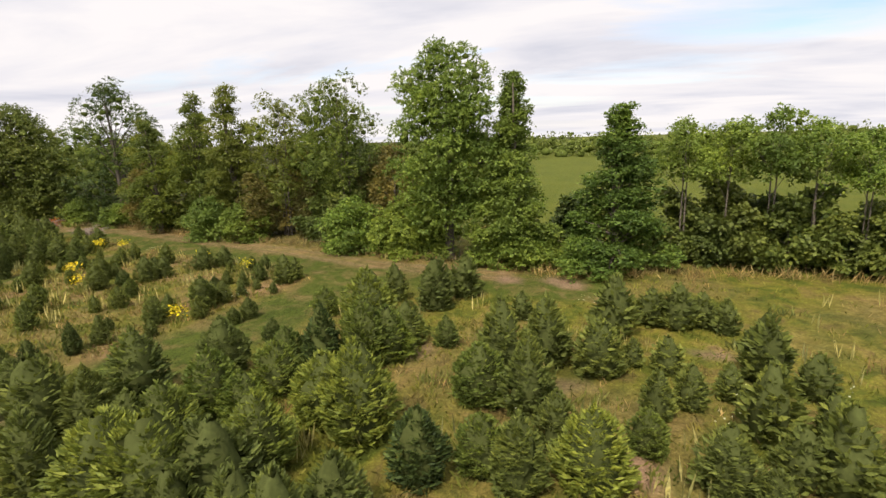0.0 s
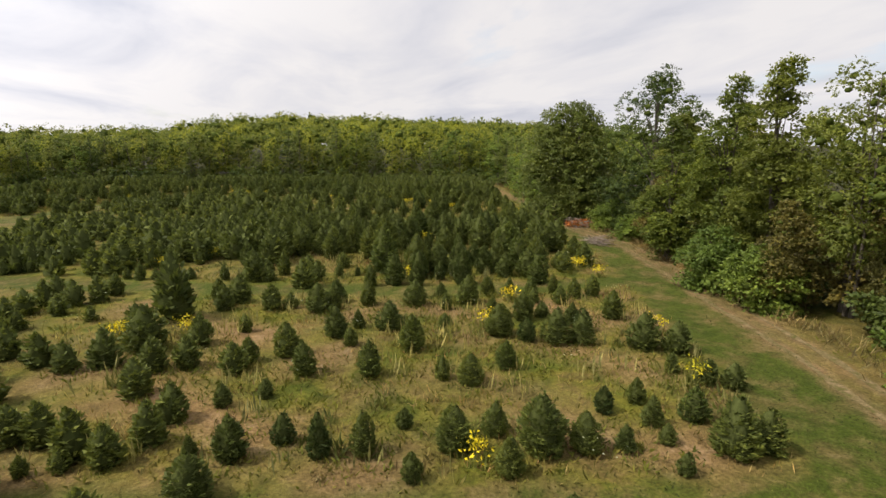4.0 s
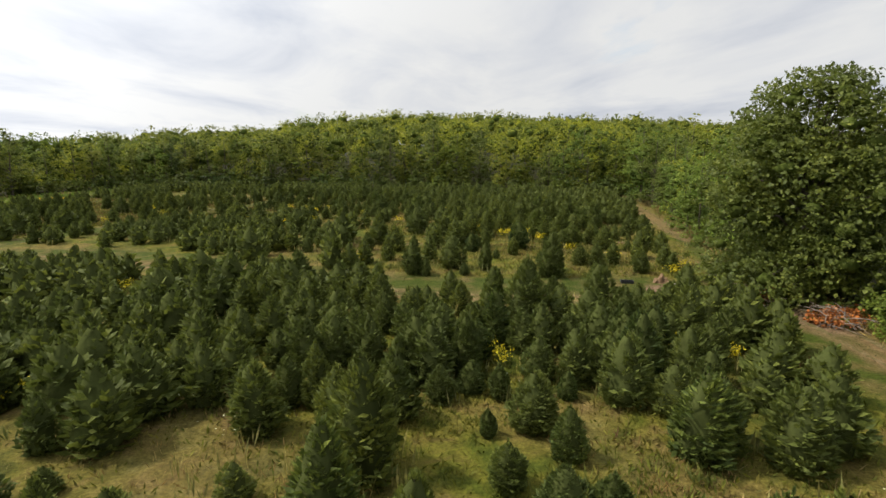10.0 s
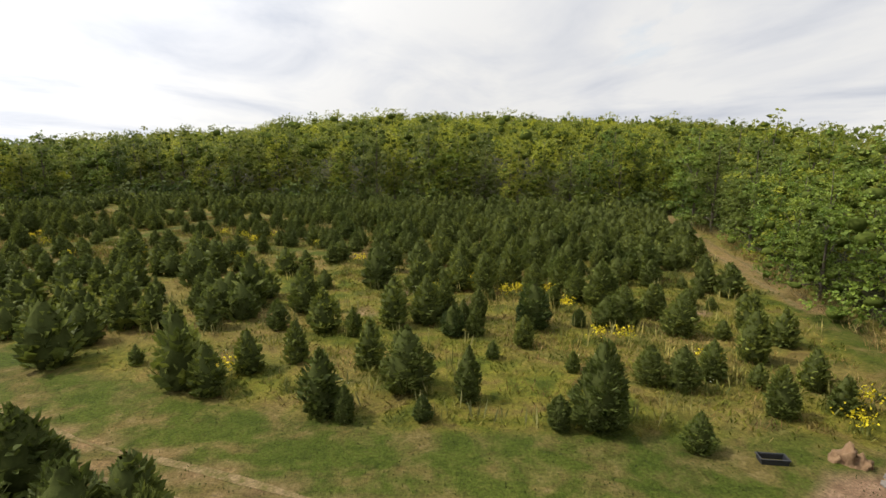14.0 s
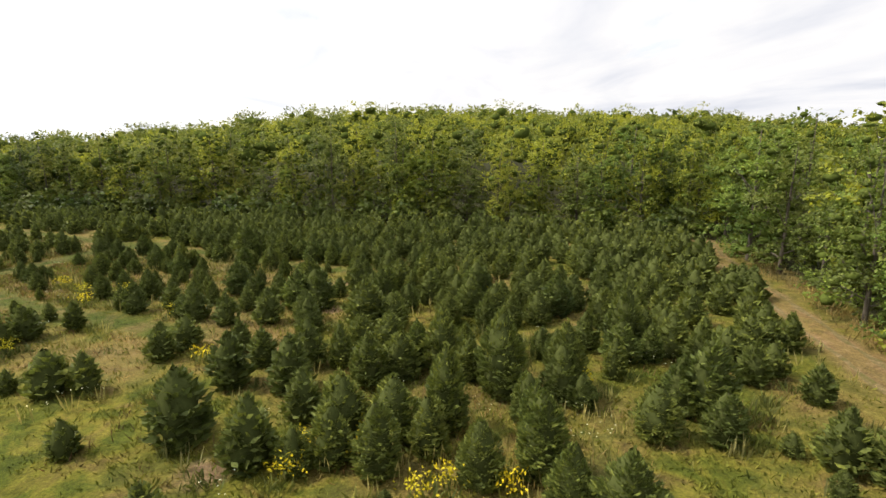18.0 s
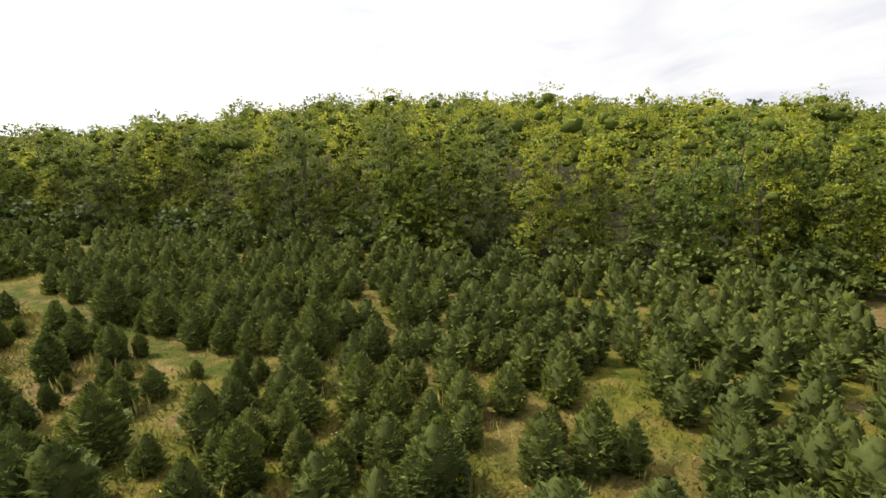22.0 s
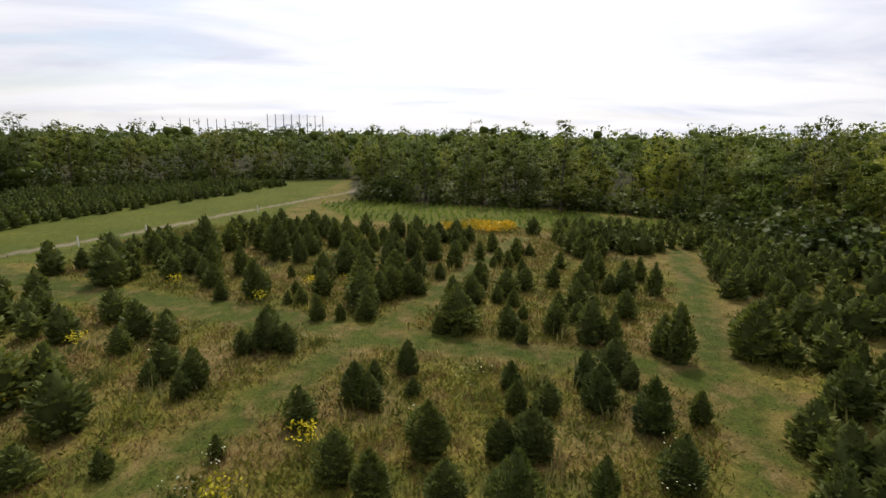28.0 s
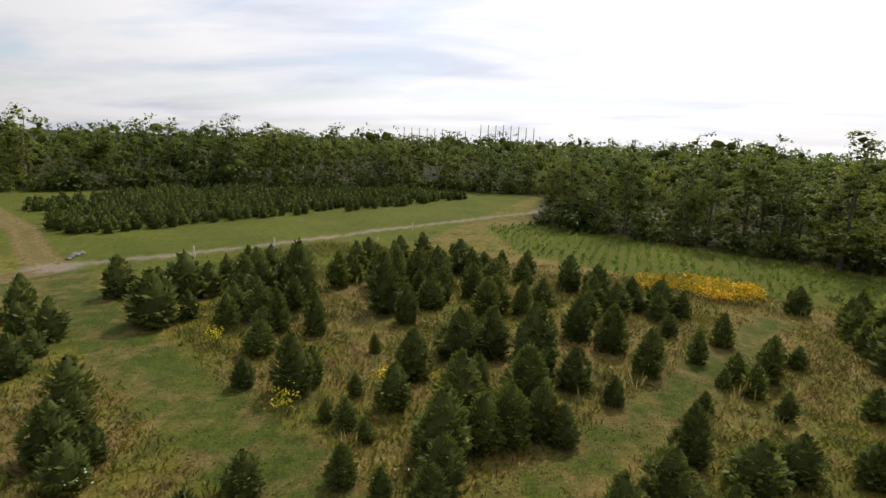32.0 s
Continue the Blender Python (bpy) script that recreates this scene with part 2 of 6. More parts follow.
M_STRAW = foliage("dry_grass", (0.200, 0.130, 0.062), (0.290, 0.200, 0.100), (0.380, 0.290, 0.160), (0.250, 0.180, 0.090), 0.25, 0.8, 0.3)
M_GOLD = foliage("goldenrod_flowers", (0.42, 0.27, 0.012), (0.56, 0.37, 0.016), (0.66, 0.47, 0.03), (0.5, 0.34, 0.02), 0.25, 0.7, 0.3)

M_LAWN = foliage("lane_grass", (0.035, 0.050, 0.009), (0.054, 0.069, 0.011), (0.082, 0.086, 0.020), (0.063, 0.066, 0.014), 0.3, 0.75, 0.3, 9.0)
M_YELLOW = foliage("yellow_flowers", (0.40, 0.34, 0.012), (0.54, 0.46, 0.018), (0.64, 0.56, 0.04), (0.46, 0.40, 0.02), 0.25, 0.7, 0.3)
M_PETAL = foliage("white_petals", (0.52, 0.52, 0.46), (0.62, 0.62, 0.56), (0.72, 0.72, 0.66), (0.6, 0.6, 0.5), 0.25, 0.7, 0.2)
M_SEED = foliage("seed_heads", (0.14, 0.15, 0.06), (0.24, 0.23, 0.11), (0.36, 0.34, 0.20), (0.22, 0.20, 0.10), 0.25, 0.8, 0.2)
M_RED = foliage("reddish_grass", (0.10, 0.055, 0.030), (0.17, 0.095, 0.050), (0.25, 0.155, 0.085), (0.15, 0.09, 0.045), 0.25, 0.8, 0.2)


def meadow_growth(name):
    """Weeds in drifts of green, yellow-green, straw and red-brown."""
    m, nodes, links, out = material(name)
    geo = nodes.new("ShaderNodeNewGeometry")
    drift = noise_out(nodes, links, 0.55, 5.0, 0.62, "World", 0.4)
    c = ramp(nodes, links, drift, [(0.30, (0.058, 0.077, 0.011)), (0.42, (0.093, 0.109, 0.015)), (0.50, (0.135, 0.141, 0.019)), (0.57, (0.167, 0.148, 0.032)), (0.64, (0.139, 0.109, 0.034)), (0.74, (0.104, 0.116, 0.017))])
    c = mixrgb(nodes, links, 1.0, c, ramp(nodes, links, geo.outputs["Random Per Island"], [(0.0, (0.55, 0.60, 0.55)), (0.5, (1.0, 1.0, 1.0)), (1.0, (1.45, 1.35, 1.30))]), "MULTIPLY")
    p = nodes.new("ShaderNodeBsdfPrincipled")
    p.inputs["Roughness"].default_value = 0.75
    p.inputs["Specular IOR Level"].default_value = 0.2
    links.new(c, p.inputs["Base Color"])
    t = nodes.new("ShaderNodeBsdfTranslucent")
    links.new(c, t.inputs["Color"])
    k = nodes.new("ShaderNodeMixShader")
    k.inputs[0].default_value = 0.3
    links.new(p.outputs[0], k.inputs[1])
    links.new(t.outputs[0], k.inputs[2])
    links.new(k.outputs[0], out.inputs[0])
    return m


M_MEADOW = meadow_growth("meadow_weeds")


# ---- plan ----
def along(x, y, line):
    """Distance of each point (x, y) from a line of points."""
    best = np.full(np.shape(x), 1e9)
    for (ax, ay), (bx, by) in zip(line, line[1:]):
        dx, dy = bx - ax, by - ay
        k = np.clip(((x - ax) * dx + (y - ay) * dy) / (dx * dx + dy * dy + 1e-9), 0, 1)
        best = np.minimum(best, np.hypot(x - ax - k * dx, y - ay - k * dy))
    return best


def inside(x, y, poly):
    hit = np.zeros(np.shape(x), bool)
    for (ax, ay), (bx, by) in zip(poly, poly[1:] + poly[:1]):
        cross = (ay > y) != (by > y)
        hit ^= cross & (x < (bx - ax) * (y - ay) / (by - ay + 1e-12) + ax)
    return hit


def wobble(x, y, size, seed=0.0):
    """A smooth unevenness from -1 to 1."""
    u, v = x / size + seed * 1.7, y / size - seed * 2.3
    return (np.sin(1.9 * u + 1.3 * np.sin(1.1 * v)) + np.sin(2.3 * v + 1.7 * np.sin(0.9 * u) + 1.0) + np.sin(1.3 * (u + v) + 0.5)) / 3


# mown lanes: line of points and half width
LANES = [
    ([(30.5, 0), (31.0, 8), (31.8, 15), (35.2, 24), (39.2, 36), (43.2, 48), (44.4, 62), (44.5, 70)], 2.3),
    ([(-6, 25), (8, 19.5), (18, 17.0), (27, 15.4), (33, 14.0)], 2.6),
    ([(-14, 52), (0, 46.4), (9, 43.2), (19, 40.2), (26, 38.5), (38, 38.0)], 1.3),
    ([(-22, 79.5), (-8, 80.5), (4, 77.0), (15, 71.8), (25, 69.2), (35, 68.8), (40, 68.6)], 2.7),
    ([(-22, 78), (-18.9, 85.5), (-13.6, 97), (-11.4, 102.6), (-9.4, 108), (-6.8, 114), (-5.2, 119), (-3.8, 125), (0, 129)], 1.15),
    ([(-22, 78), (-18.9, 85.5), (-13.6, 97), (-9.6, 107.5)], 1.65),
    ([(17, 102), (13, 103.5), (7, 105.5), (2, 107.5), (-5, 110.8), (-9, 113), (-16, 116.4), (-23, 119.6), (-34, 124.5)], 1.0),
    ([(44.5, 68), (48.8, 80), (50.4, 87)], 1.2),
    ([(22, 117.5), (14.6, 120.5), (10, 122.6), (3.5, 126), (-3, 128.4), (-10, 131.0), (-18, 134.2), (-28, 138)], 0.95),
]
TRACKS = [    # bare or straw-coloured wheel tracks
    ([(33.4, 6), (34.6, 15), (38.0, 24), (41.3, 36), (44.8, 48), (45.6, 62)], 1.0),
    ([(50.4, 87), (51.5, 95), (53.7, 108), (56.5, 124), (59, 133)], 1.0),
    ([(-22, 78.2), (-8, 79), (4, 74.6), (15, 69.9), (25, 66.6), (35, 66.0), (42, 66.2)], 0.9),
    ([(-40, 38), (-34.3, 52), (-31, 61), (-26, 70), (-22.9, 76.6)], 1.1),
]
ROADS = [([(-22.9, 76.6), (-25.5, 78.8), (-36.1, 84), (-53.2, 90), (-80, 101), (-110, 114)], 0.5)]
FIELD_EDGE = [(34.5, 4), (37, 14), (40, 24), (42.6, 36), (46.5, 50), (47.5, 64), (49.5, 80), (53.0, 95), (56.3, 108), (59.6, 126), (58, 133), (42, 136), (30, 140), (10, 145.5), (-25, 147.5), (-44, 148), (-55, 138), (-59, 125), (-64, 110), (-70, 102)]


def xy_grid(ax, ay):
    gx, gy = np.meshgrid(ax, ay)
    return gx.ravel(), gy.ravel()


def raw_mesh(name, verts, faces, mat=None, smooth=False):
    me = bpy.data.meshes.new(name)
    me.from_pydata(verts, [], faces)
    if mat:
        me.materials.append(mat)
    if smooth:
        me.shade_smooth()
    return me


def quad_mesh(name, quads, mats, solid=None, inner=None):
    """One mesh of loose four-cornered faces from an (n, 4, 3) array, round a smooth solid (points, faces) where given."""
    n = len(quads)
    co = np.asarray(quads, np.float32).reshape(-1, 3)
    loops = np.arange(4 * n, dtype=np.int32)
    starts = np.arange(0, 4 * n, 4, dtype=np.int32)
    if solid is not None:
        points, faces = solid
        loops = np.concatenate([loops, faces.astype(np.int32).ravel() + 4 * n])
        starts = np.concatenate([starts, 4 * n + np.arange(0, faces.size, faces.shape[1], dtype=np.int32)])
        co = np.concatenate([co, points.astype(np.float32)])
    me = bpy.data.meshes.new(name)
    me.vertices.add(len(co))
    me.vertices.foreach_set("co", np.ascontiguousarray(co).ravel())
    me.loops.add(len(loops))
    me.loops.foreach_set("vertex_index", loops)
    me.polygons.add(len(starts))
    me.polygons.foreach_set("loop_start", starts)
    me.materials.append(mats)
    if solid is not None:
        # the solid gets the darker colour that paints shade inside the crown
        me.materials.append(inner or M_NEEDLE_SHADE)
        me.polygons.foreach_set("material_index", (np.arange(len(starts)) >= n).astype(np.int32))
    me.update(calc_edges=True)
    me.shade_smooth()
    return me


GOLDEN = (1 + 5 ** 0.5) / 2
ICO = np.array([(-1, GOLDEN, 0), (1, GOLDEN, 0), (-1, -GOLDEN, 0), (1, -GOLDEN, 0), (0, -1, GOLDEN), (0, 1, GOLDEN), (0, -1, -GOLDEN), (0, 1, -GOLDEN), (GOLDEN, 0, -1), (GOLDEN, 0, 1), (-GOLDEN, 0, -1), (-GOLDEN, 0, 1)]) / math.hypot(1, GOLDEN)
ICO_FACES = np.array([(0, 11, 5), (0, 5, 1), (0, 1, 7), (0, 7, 10), (0, 10, 11), (1, 5, 9), (5, 11, 4), (11, 10, 2), (10, 7, 6), (7, 1, 8), (3, 9, 4), (3, 4, 2), (3, 2, 6), (3, 6, 8), (3, 8, 9), (4, 9, 5), (2, 4, 11), (6, 2, 10), (8, 6, 7), (9, 8, 1)])


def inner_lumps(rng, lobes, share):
    """A solid, uneven lump inside each lobe, coloured as the shade between its leaves."""
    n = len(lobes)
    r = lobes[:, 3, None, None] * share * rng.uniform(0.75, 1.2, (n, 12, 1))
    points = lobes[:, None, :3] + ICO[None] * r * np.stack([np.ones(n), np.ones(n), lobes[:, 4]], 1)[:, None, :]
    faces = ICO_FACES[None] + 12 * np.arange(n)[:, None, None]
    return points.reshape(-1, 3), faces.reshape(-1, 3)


# ---- ground ----
fx = np.concatenate([[-3000, -1500, -800, -400, -220, -150, -120, -100, -90], np.arange(-80, 62.1, 0.75), [70, 85, 110, 150, 220, 400, 800, 1500, 3000]])
fy = np.concatenate([[-3000, -1500, -800, -400, -200, -100, -60, -40], np.arange(-30, 152.1, 0.75), [160, 185, 230, 320, 500, 900, 1600, 3000]])
gx, gy = xy_grid(fx, fy)
lane = np.zeros_like(gx)
for line, half in LANES:
    lane = np.maximum(lane, np.clip((half + 0.35 * wobble(gx, gy, 1.5, half) - along(gx, gy, line)) / 0.5 + 0.5, 0, 1))
bare = np.zeros_like(gx)
firm = np.zeros_like(gx)
for line, half in TRACKS:
    d = along(gx, gy, line)
    firm = np.maximum(firm, np.clip((half + 1.6 - d) / 0.8, 0, 1))
    rut = np.clip(1.2 - np.abs(np.abs(d) - half * 0.7) / 0.40, 0, 1) * 1.0
    bare = np.maximum(bare, np.maximum(rut, (0.12 if half < 0.95 else 0.42) * np.clip((half + 0.4 * wobble(gx, gy, 1.2, 3) - d) / 0.5 + 0.5, 0, 1)))
dirt = np.clip((2.6 + 1.2 * wobble(gx, gy, 1.6, 5) - np.hypot((gx - 41.3) / 1.35, gy - 67.6)) / 0.7, 0, 1)
dirt = np.maximum(dirt, np.clip((1.6 + 0.6 * wobble(gx, gy, 1.1, 6) - np.hypot(gx - 45.6, (gy - 62) / 1.6)) / 0.7, 0, 1) * 0.8)
for mx, my, mr in ((23.2, 106.7, 1.0), (24.0, 113.4, 1.0), (22.5, 121.6, 0.9), (27.9, 119.7, 0.7), (18.3, 117.2, 0.8), (14.2, 114.5, 0.7), (8.8, 108.2, 0.6), (51.0, 117.4, 1.0), (24.1, 89.7, 0.8), (22.0, 84.6, 0.9), (28.7, 87.2, 0.6), (42.7, 85.7, 0.7), (10.4, 19.3, 1.0), (13.5, -1.1, 0.9), (17.8, 0.5, 0.6), (22.0, -4.8, 0.7), (19.5, -7.2, 0.6), (32.1, 1.5, 1.2), (20.0, 7.3, 0.9), (32.2, 5.0, 1.0)):
    dirt = np.maximum(dirt, np.clip((mr + 0.5 * wobble(gx, gy, 0.9, mx) - np.hypot((gx - mx) / 1.3, gy - my)) / 0.5, 0, 1) * 0.85)
gravel = np.zeros_like(gx)
for line, half in ROADS:
    gravel = np.maximum(gravel, np.clip((half + 0.2 * wobble(gx, gy, 1.5, 8) - along(gx, gy, line)) / 0.4 + 0.5, 0, 1))
gravel = np.maximum(gravel, np.clip((1.7 - np.hypot(gx + 22.6, gy - 77.6)) / 0.6 + 0.5, 0, 1))
dry = np.clip(0.30 + 0.9 * wobble(gx, gy, 6, 1) + 0.8 * wobble(gx, gy, 2.2, 2), 0, 1) * 0.45
seed_zone = inside(gx, gy, [(-61, 98.5), (-68, 104), (-62, 114), (-57, 125), (-52, 136), (-44, 146), (-36, 145), (-39, 133), (-40, 123), (-46, 106)])
crop = seed_zone | ((gx > 52) & (gy < 62)) | ((gx < -23) & (gy < 96) & (along(gx, gy, ROADS[0][0]) < 60))
hay = np.where(crop, 0.9 + 0.1 * np.sin(3.3 * (0.42 * gx + 0.9 * gy)), 0.0)
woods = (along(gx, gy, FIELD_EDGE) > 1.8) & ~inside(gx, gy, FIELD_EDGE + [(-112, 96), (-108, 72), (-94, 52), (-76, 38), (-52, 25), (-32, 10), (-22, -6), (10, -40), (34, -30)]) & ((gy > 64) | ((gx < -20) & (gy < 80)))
# forest floor: leaf litter with the shade under the trees painted in
shaded_litter = np.where(woods, 0.95, 0.0)
dry = np.where(crop, dry * 0.3, dry)
dry = np.clip(dry + 0.14 * ((gy > 96) & (gx < 24)) * (1 + wobble(gx, gy, 2.6, 6)), 0, 1)
rows_zone = inside(gx, gy, [(4, 20), (30, 17), (34, 27), (36, 36), (20, 37), (2, 42)])
dry = np.where(rows_zone, np.clip(dry + 0.25 + 0.7 * wobble(gx, gy, 1.7, 4), 0, 1), dry)
dry = np.maximum(dry, np.clip((1.1 + 0.7 * wobble(gx, gy, 2, 9) - np.abs(along(gx, gy, FIELD_EDGE) - 0.2)) / 0.8, 0, 1) * 0.6 * (gx > 30) * (1 - 0.4 * (gy > 92)) * ((gy < 62) | (gy > 92)))
me = raw_mesh("ground", np.stack([gx, gy, 0.05 * wobble(gx, gy, 2.4, 1) * (1 - lane) * (1 - firm) * (np.abs(gx) < 140) * (gy > -60) * (gy < 170)], 1).tolist(), [
    (j * len(fx) + i, j * len(fx) + i + 1, (j + 1) * len(fx) + i + 1, (j + 1) * len(fx) + i) for j in range(len(fy) - 1) for i in range(len(fx) - 1)], None, True)
for key, val in (("lane", lane), ("bare", bare), ("dirt", dirt), ("gravel", gravel), ("dry", dry), ("crop", hay), ("shaded_litter", shaded_litter)):
    me.attributes.new(key, "FLOAT", "POINT").data.foreach_set("value", val.astype(np.float32))


def ground_material():
    m, nodes, links, out = material("field_grass")

    def attr(key):
        a = nodes.new("ShaderNodeAttribute")
        a.attribute_name = key
        return a.outputs["Fac"]

    fine = noise_out(nodes, links, 9.0, 8.0, 0.7, "World")
    mid = noise_out(nodes, links, 1.7, 8.0, 0.72, "World", 0.5)
    wide = noise_out(nodes, links, 0.12, 4.0, 0.55, "World")
    drift = noise_out(nodes, links, 0.55, 5.0, 0.62, "World", 0.4)
    rough = ramp(nodes, links, drift, [(0.30, (0.039, 0.055, 0.007)), (0.42, (0.068, 0.080, 0.010)), (0.50, (0.109, 0.107, 0.015)), (0.57, (0.123, 0.109, 0.020)), (0.64, (0.116, 0.089, 0.025)), (0.74, (0.080, 0.089, 0.012))])
    rough = mixrgb(nodes, links, 1.0, rough, ramp(nodes, links, mid, [(0.30, (0.50, 0.52, 0.50)), (0.50, (1.0, 1.0, 1.0)), (0.72, (1.5, 1.42, 1.4))]), "MULTIPLY")
    mown = ramp(nodes, links, mid, [(0.27, (0.024, 0.035, 0.005)), (0.5, (0.051, 0.069, 0.009)), (0.73, (0.086, 0.091, 0.018))])
    straw = ramp(nodes, links, mid, [(0.25, (0.085, 0.058, 0.022)), (0.5, (0.170, 0.112, 0.045)), (0.78, (0.280, 0.195, 0.112))])
    soil = ramp(nodes, links, mid, [(0.3, (0.140, 0.086, 0.052)), (0.7, (0.260, 0.172, 0.110))])
    stone = ramp(nodes, links, fine, [(0.3, (0.14, 0.115, 0.080)), (0.7, (0.25, 0.21, 0.155))])
    hay = ramp(nodes, links, mid, [(0.27, (0.037, 0.052, 0.006)), (0.5, (0.072, 0.088, 0.010)), (0.73, (0.110, 0.114, 0.018))])
    # litter brown taken near black to stand for the woods' shade
    shaded_litter = ramp(nodes, links, mid, [(0.3, (0.016, 0.018, 0.007)), (0.7, (0.044, 0.044, 0.018))])
    mown = mixrgb(nodes, links, ramp(nodes, links, drift, [(0.46, (0, 0, 0)), (0.64, (0.55, 0.55, 0.55))]), mown, straw)
    c = mixrgb(nodes, links, attr("dry"), rough, straw)
    c = mixrgb(nodes, links, attr("lane"), c, mown)
    c = mixrgb(nodes, links, attr("crop"), c, hay)
    c = mixrgb(nodes, links, attr("shaded_litter"), c, shaded_litter)
    c = mixrgb(nodes, links, attr("bare"), c, mixrgb(nodes, links, 0.28, straw, soil))
    c = mixrgb(nodes, links, attr("dirt"), c, soil)
    c = mixrgb(nodes, links, attr("gravel"), c, stone)
    c = mixrgb(nodes, links, 1.0, c, ramp(nodes, links, fine, [(0.28, (0.42, 0.42, 0.42)), (0.72, (1.5, 1.5, 1.5))]), "MULTIPLY")
    c = mixrgb(nodes, links, 1.0, c, ramp(nodes, links, wide, [(0.3, (0.8, 0.85, 0.8)), (0.7, (1.15, 1.1, 1.1))]), "MULTIPLY")
    p = nodes.new("ShaderNodeBsdfPrincipled")
    p.inputs["Roughness"].default_value = 0.95
    p.inputs["Specular IOR Level"].default_value = 0.1
    links.new(c, p.inputs["Base Color"])
    b = nodes.new("ShaderNodeBump")
    b.inputs["Strength"].default_value = 0.7
    b.inputs["Distance"].default_value = 0.12
    links.new(fine, b.inputs["Height"])
    links.new(b.outputs[0], p.inputs["Normal"])
    links.new(p.outputs[0], out.inputs[0])
    return m


me.materials.append(ground_material())
tagged(new("ground", me), "rough meadow with mown lanes, dry grass and dirt tracks", "ground", kind="structure")


# worn wheel ruts of the tracks
def rut_material():
    m, nodes, links, out = material("worn_rut")
    mid = noise_out(nodes, links, 2.2, 6.0, 0.7, "World", 0.3)
    fine = noise_out(nodes, links, 11.0, 5.0, 0.7, "World")
    c = ramp(nodes, links, mid, [(0.30, (0.070, 0.075, 0.018)), (0.48, (0.125, 0.100, 0.044)), (0.70, (0.220, 0.160, 0.090))])
    c = mixrgb(nodes, links, 1.0, c, ramp(nodes, links, fine, [(0.3, (0.6, 0.6, 0.6)), (0.7, (1.35, 1.35, 1.35))]), "MULTIPLY")
    p = nodes.new("ShaderNodeBsdfPrincipled")
    p.inputs["Roughness"].default_value = 1.0
    p.inputs["Specular IOR Level"].default_value = 0.0
    links.new(c, p.inputs["Base Color"])
    links.new(p.outputs[0], out.inputs[0])
    return m


M_RUT = rut_material()
rut_points, rut_faces = [], []
for line, half in TRACKS:
    walkway = [np.array(line[0], float)]
    for a, b in zip(line, line[1:]):
        a, b = np.array(a, float), np.array(b, float)
        steps = max(1, int(np.hypot(*(b - a)) / 0.5))
        walkway += [a + (b - a) * (k + 1) / steps for k in range(steps)]
    way = np.array(walkway)
    way[1:-1] = (way[:-2] + way[1:-1] + way[2:]) / 3
    t = np.gradient(way, axis=0)
    t /= np.hypot(t[:, 0], t[:, 1])[:, None]
    side = np.stack([-t[:, 1], t[:, 0]], 1)
    for off in (-0.72, 0.72):
        c = way + side * (off + 0.12 * wobble(way[:, 0], way[:, 1], 2.0, off))[:, None]
        w = np.clip(0.15 + 0.13 * wobble(c[:, 0], c[:, 1], 1.1, 4 + off), 0.02, 0.34)
        first = len(rut_points)
        for p, s, v in zip(c, side, w):
            rut_points += [(p[0] - s[0] * v, p[1] - s[1] * v, 0.012), (p[0] + s[0] * v, p[1] + s[1] * v, 0.012)]
        rut_faces += [(first + 2 * k, first + 2 * k + 1, first + 2 * k + 3, first + 2 * k + 2) for k in range(len(c) - 1)]
tagged(new("track", raw_mesh("track", rut_points, rut_faces, M_RUT)), "worn wheel ruts of bare soil and straw in the grass", "track", kind="structure")


# ---- builders ----
def part(name, me, parent, label=""):
    ob = new(name, me)
    ob.parent = parent
    if label:
        ob["label"] = label
    return ob


def tubes(name, limbs, sides, mat):
    """Tapered round limbs, each a list of (point, radius), in one mesh."""
    verts, faces = [], []
    for limb in limbs:
        first = len(verts)
        for k, (p, r) in enumerate(limb):
            a = Vector(limb[min(k + 1, len(limb) - 1)][0]) - Vector(limb[max(k - 1, 0)][0])
            q = a.to_track_quat("Z", "X")
            for s in range(sides):
                w = 2 * math.pi * s / sides
                verts.append(Vector(p) + q @ Vector((r * math.cos(w), r * math.sin(w), 0)))
        for k in range(len(limb) - 1):
            for s in range(sides):
                a, b = first + k * sides + s, first + k * sides + (s + 1) % sides
                faces.append((a, b, b + sides, a + sides))
        faces.append(tuple(first + (len(limb) - 1) * sides + s for s in range(sides)))
    return raw_mesh(name, [tuple(v) for v in verts], faces, mat, True)


def unit(v):
    return v / (np.linalg.norm(v, axis=-1, keepdims=True) + 1e-9)


def leaf_quads(at, axis, normal, length, width):
    """Pointed, slightly folded leaves: an (n, 4, 3) array."""
    axis = unit(axis)
    side = unit(np.cross(axis, normal))
    lift = unit(np.cross(side, axis))
    l, w = np.asarray(length)[:, None], np.asarray(width)[:, None]
    mid = at + axis * l * 0.45
    return np.stack([at, mid + side * w * 0.5 + lift * w * 0.12, at + axis * l, mid - side * w * 0.5 + lift * w * 0.12], 1)


def girth(v, full=1.8):
    """Width of a conifer's crown at v from the ground (0) to the tip (1)."""
    return (0.76 + 0.24 * math.sin(v / 0.26 * 1.571)) if v < 0.26 else max(0.03, (1.0 - ((v - 0.26) / 0.74) ** full) ** 0.92)


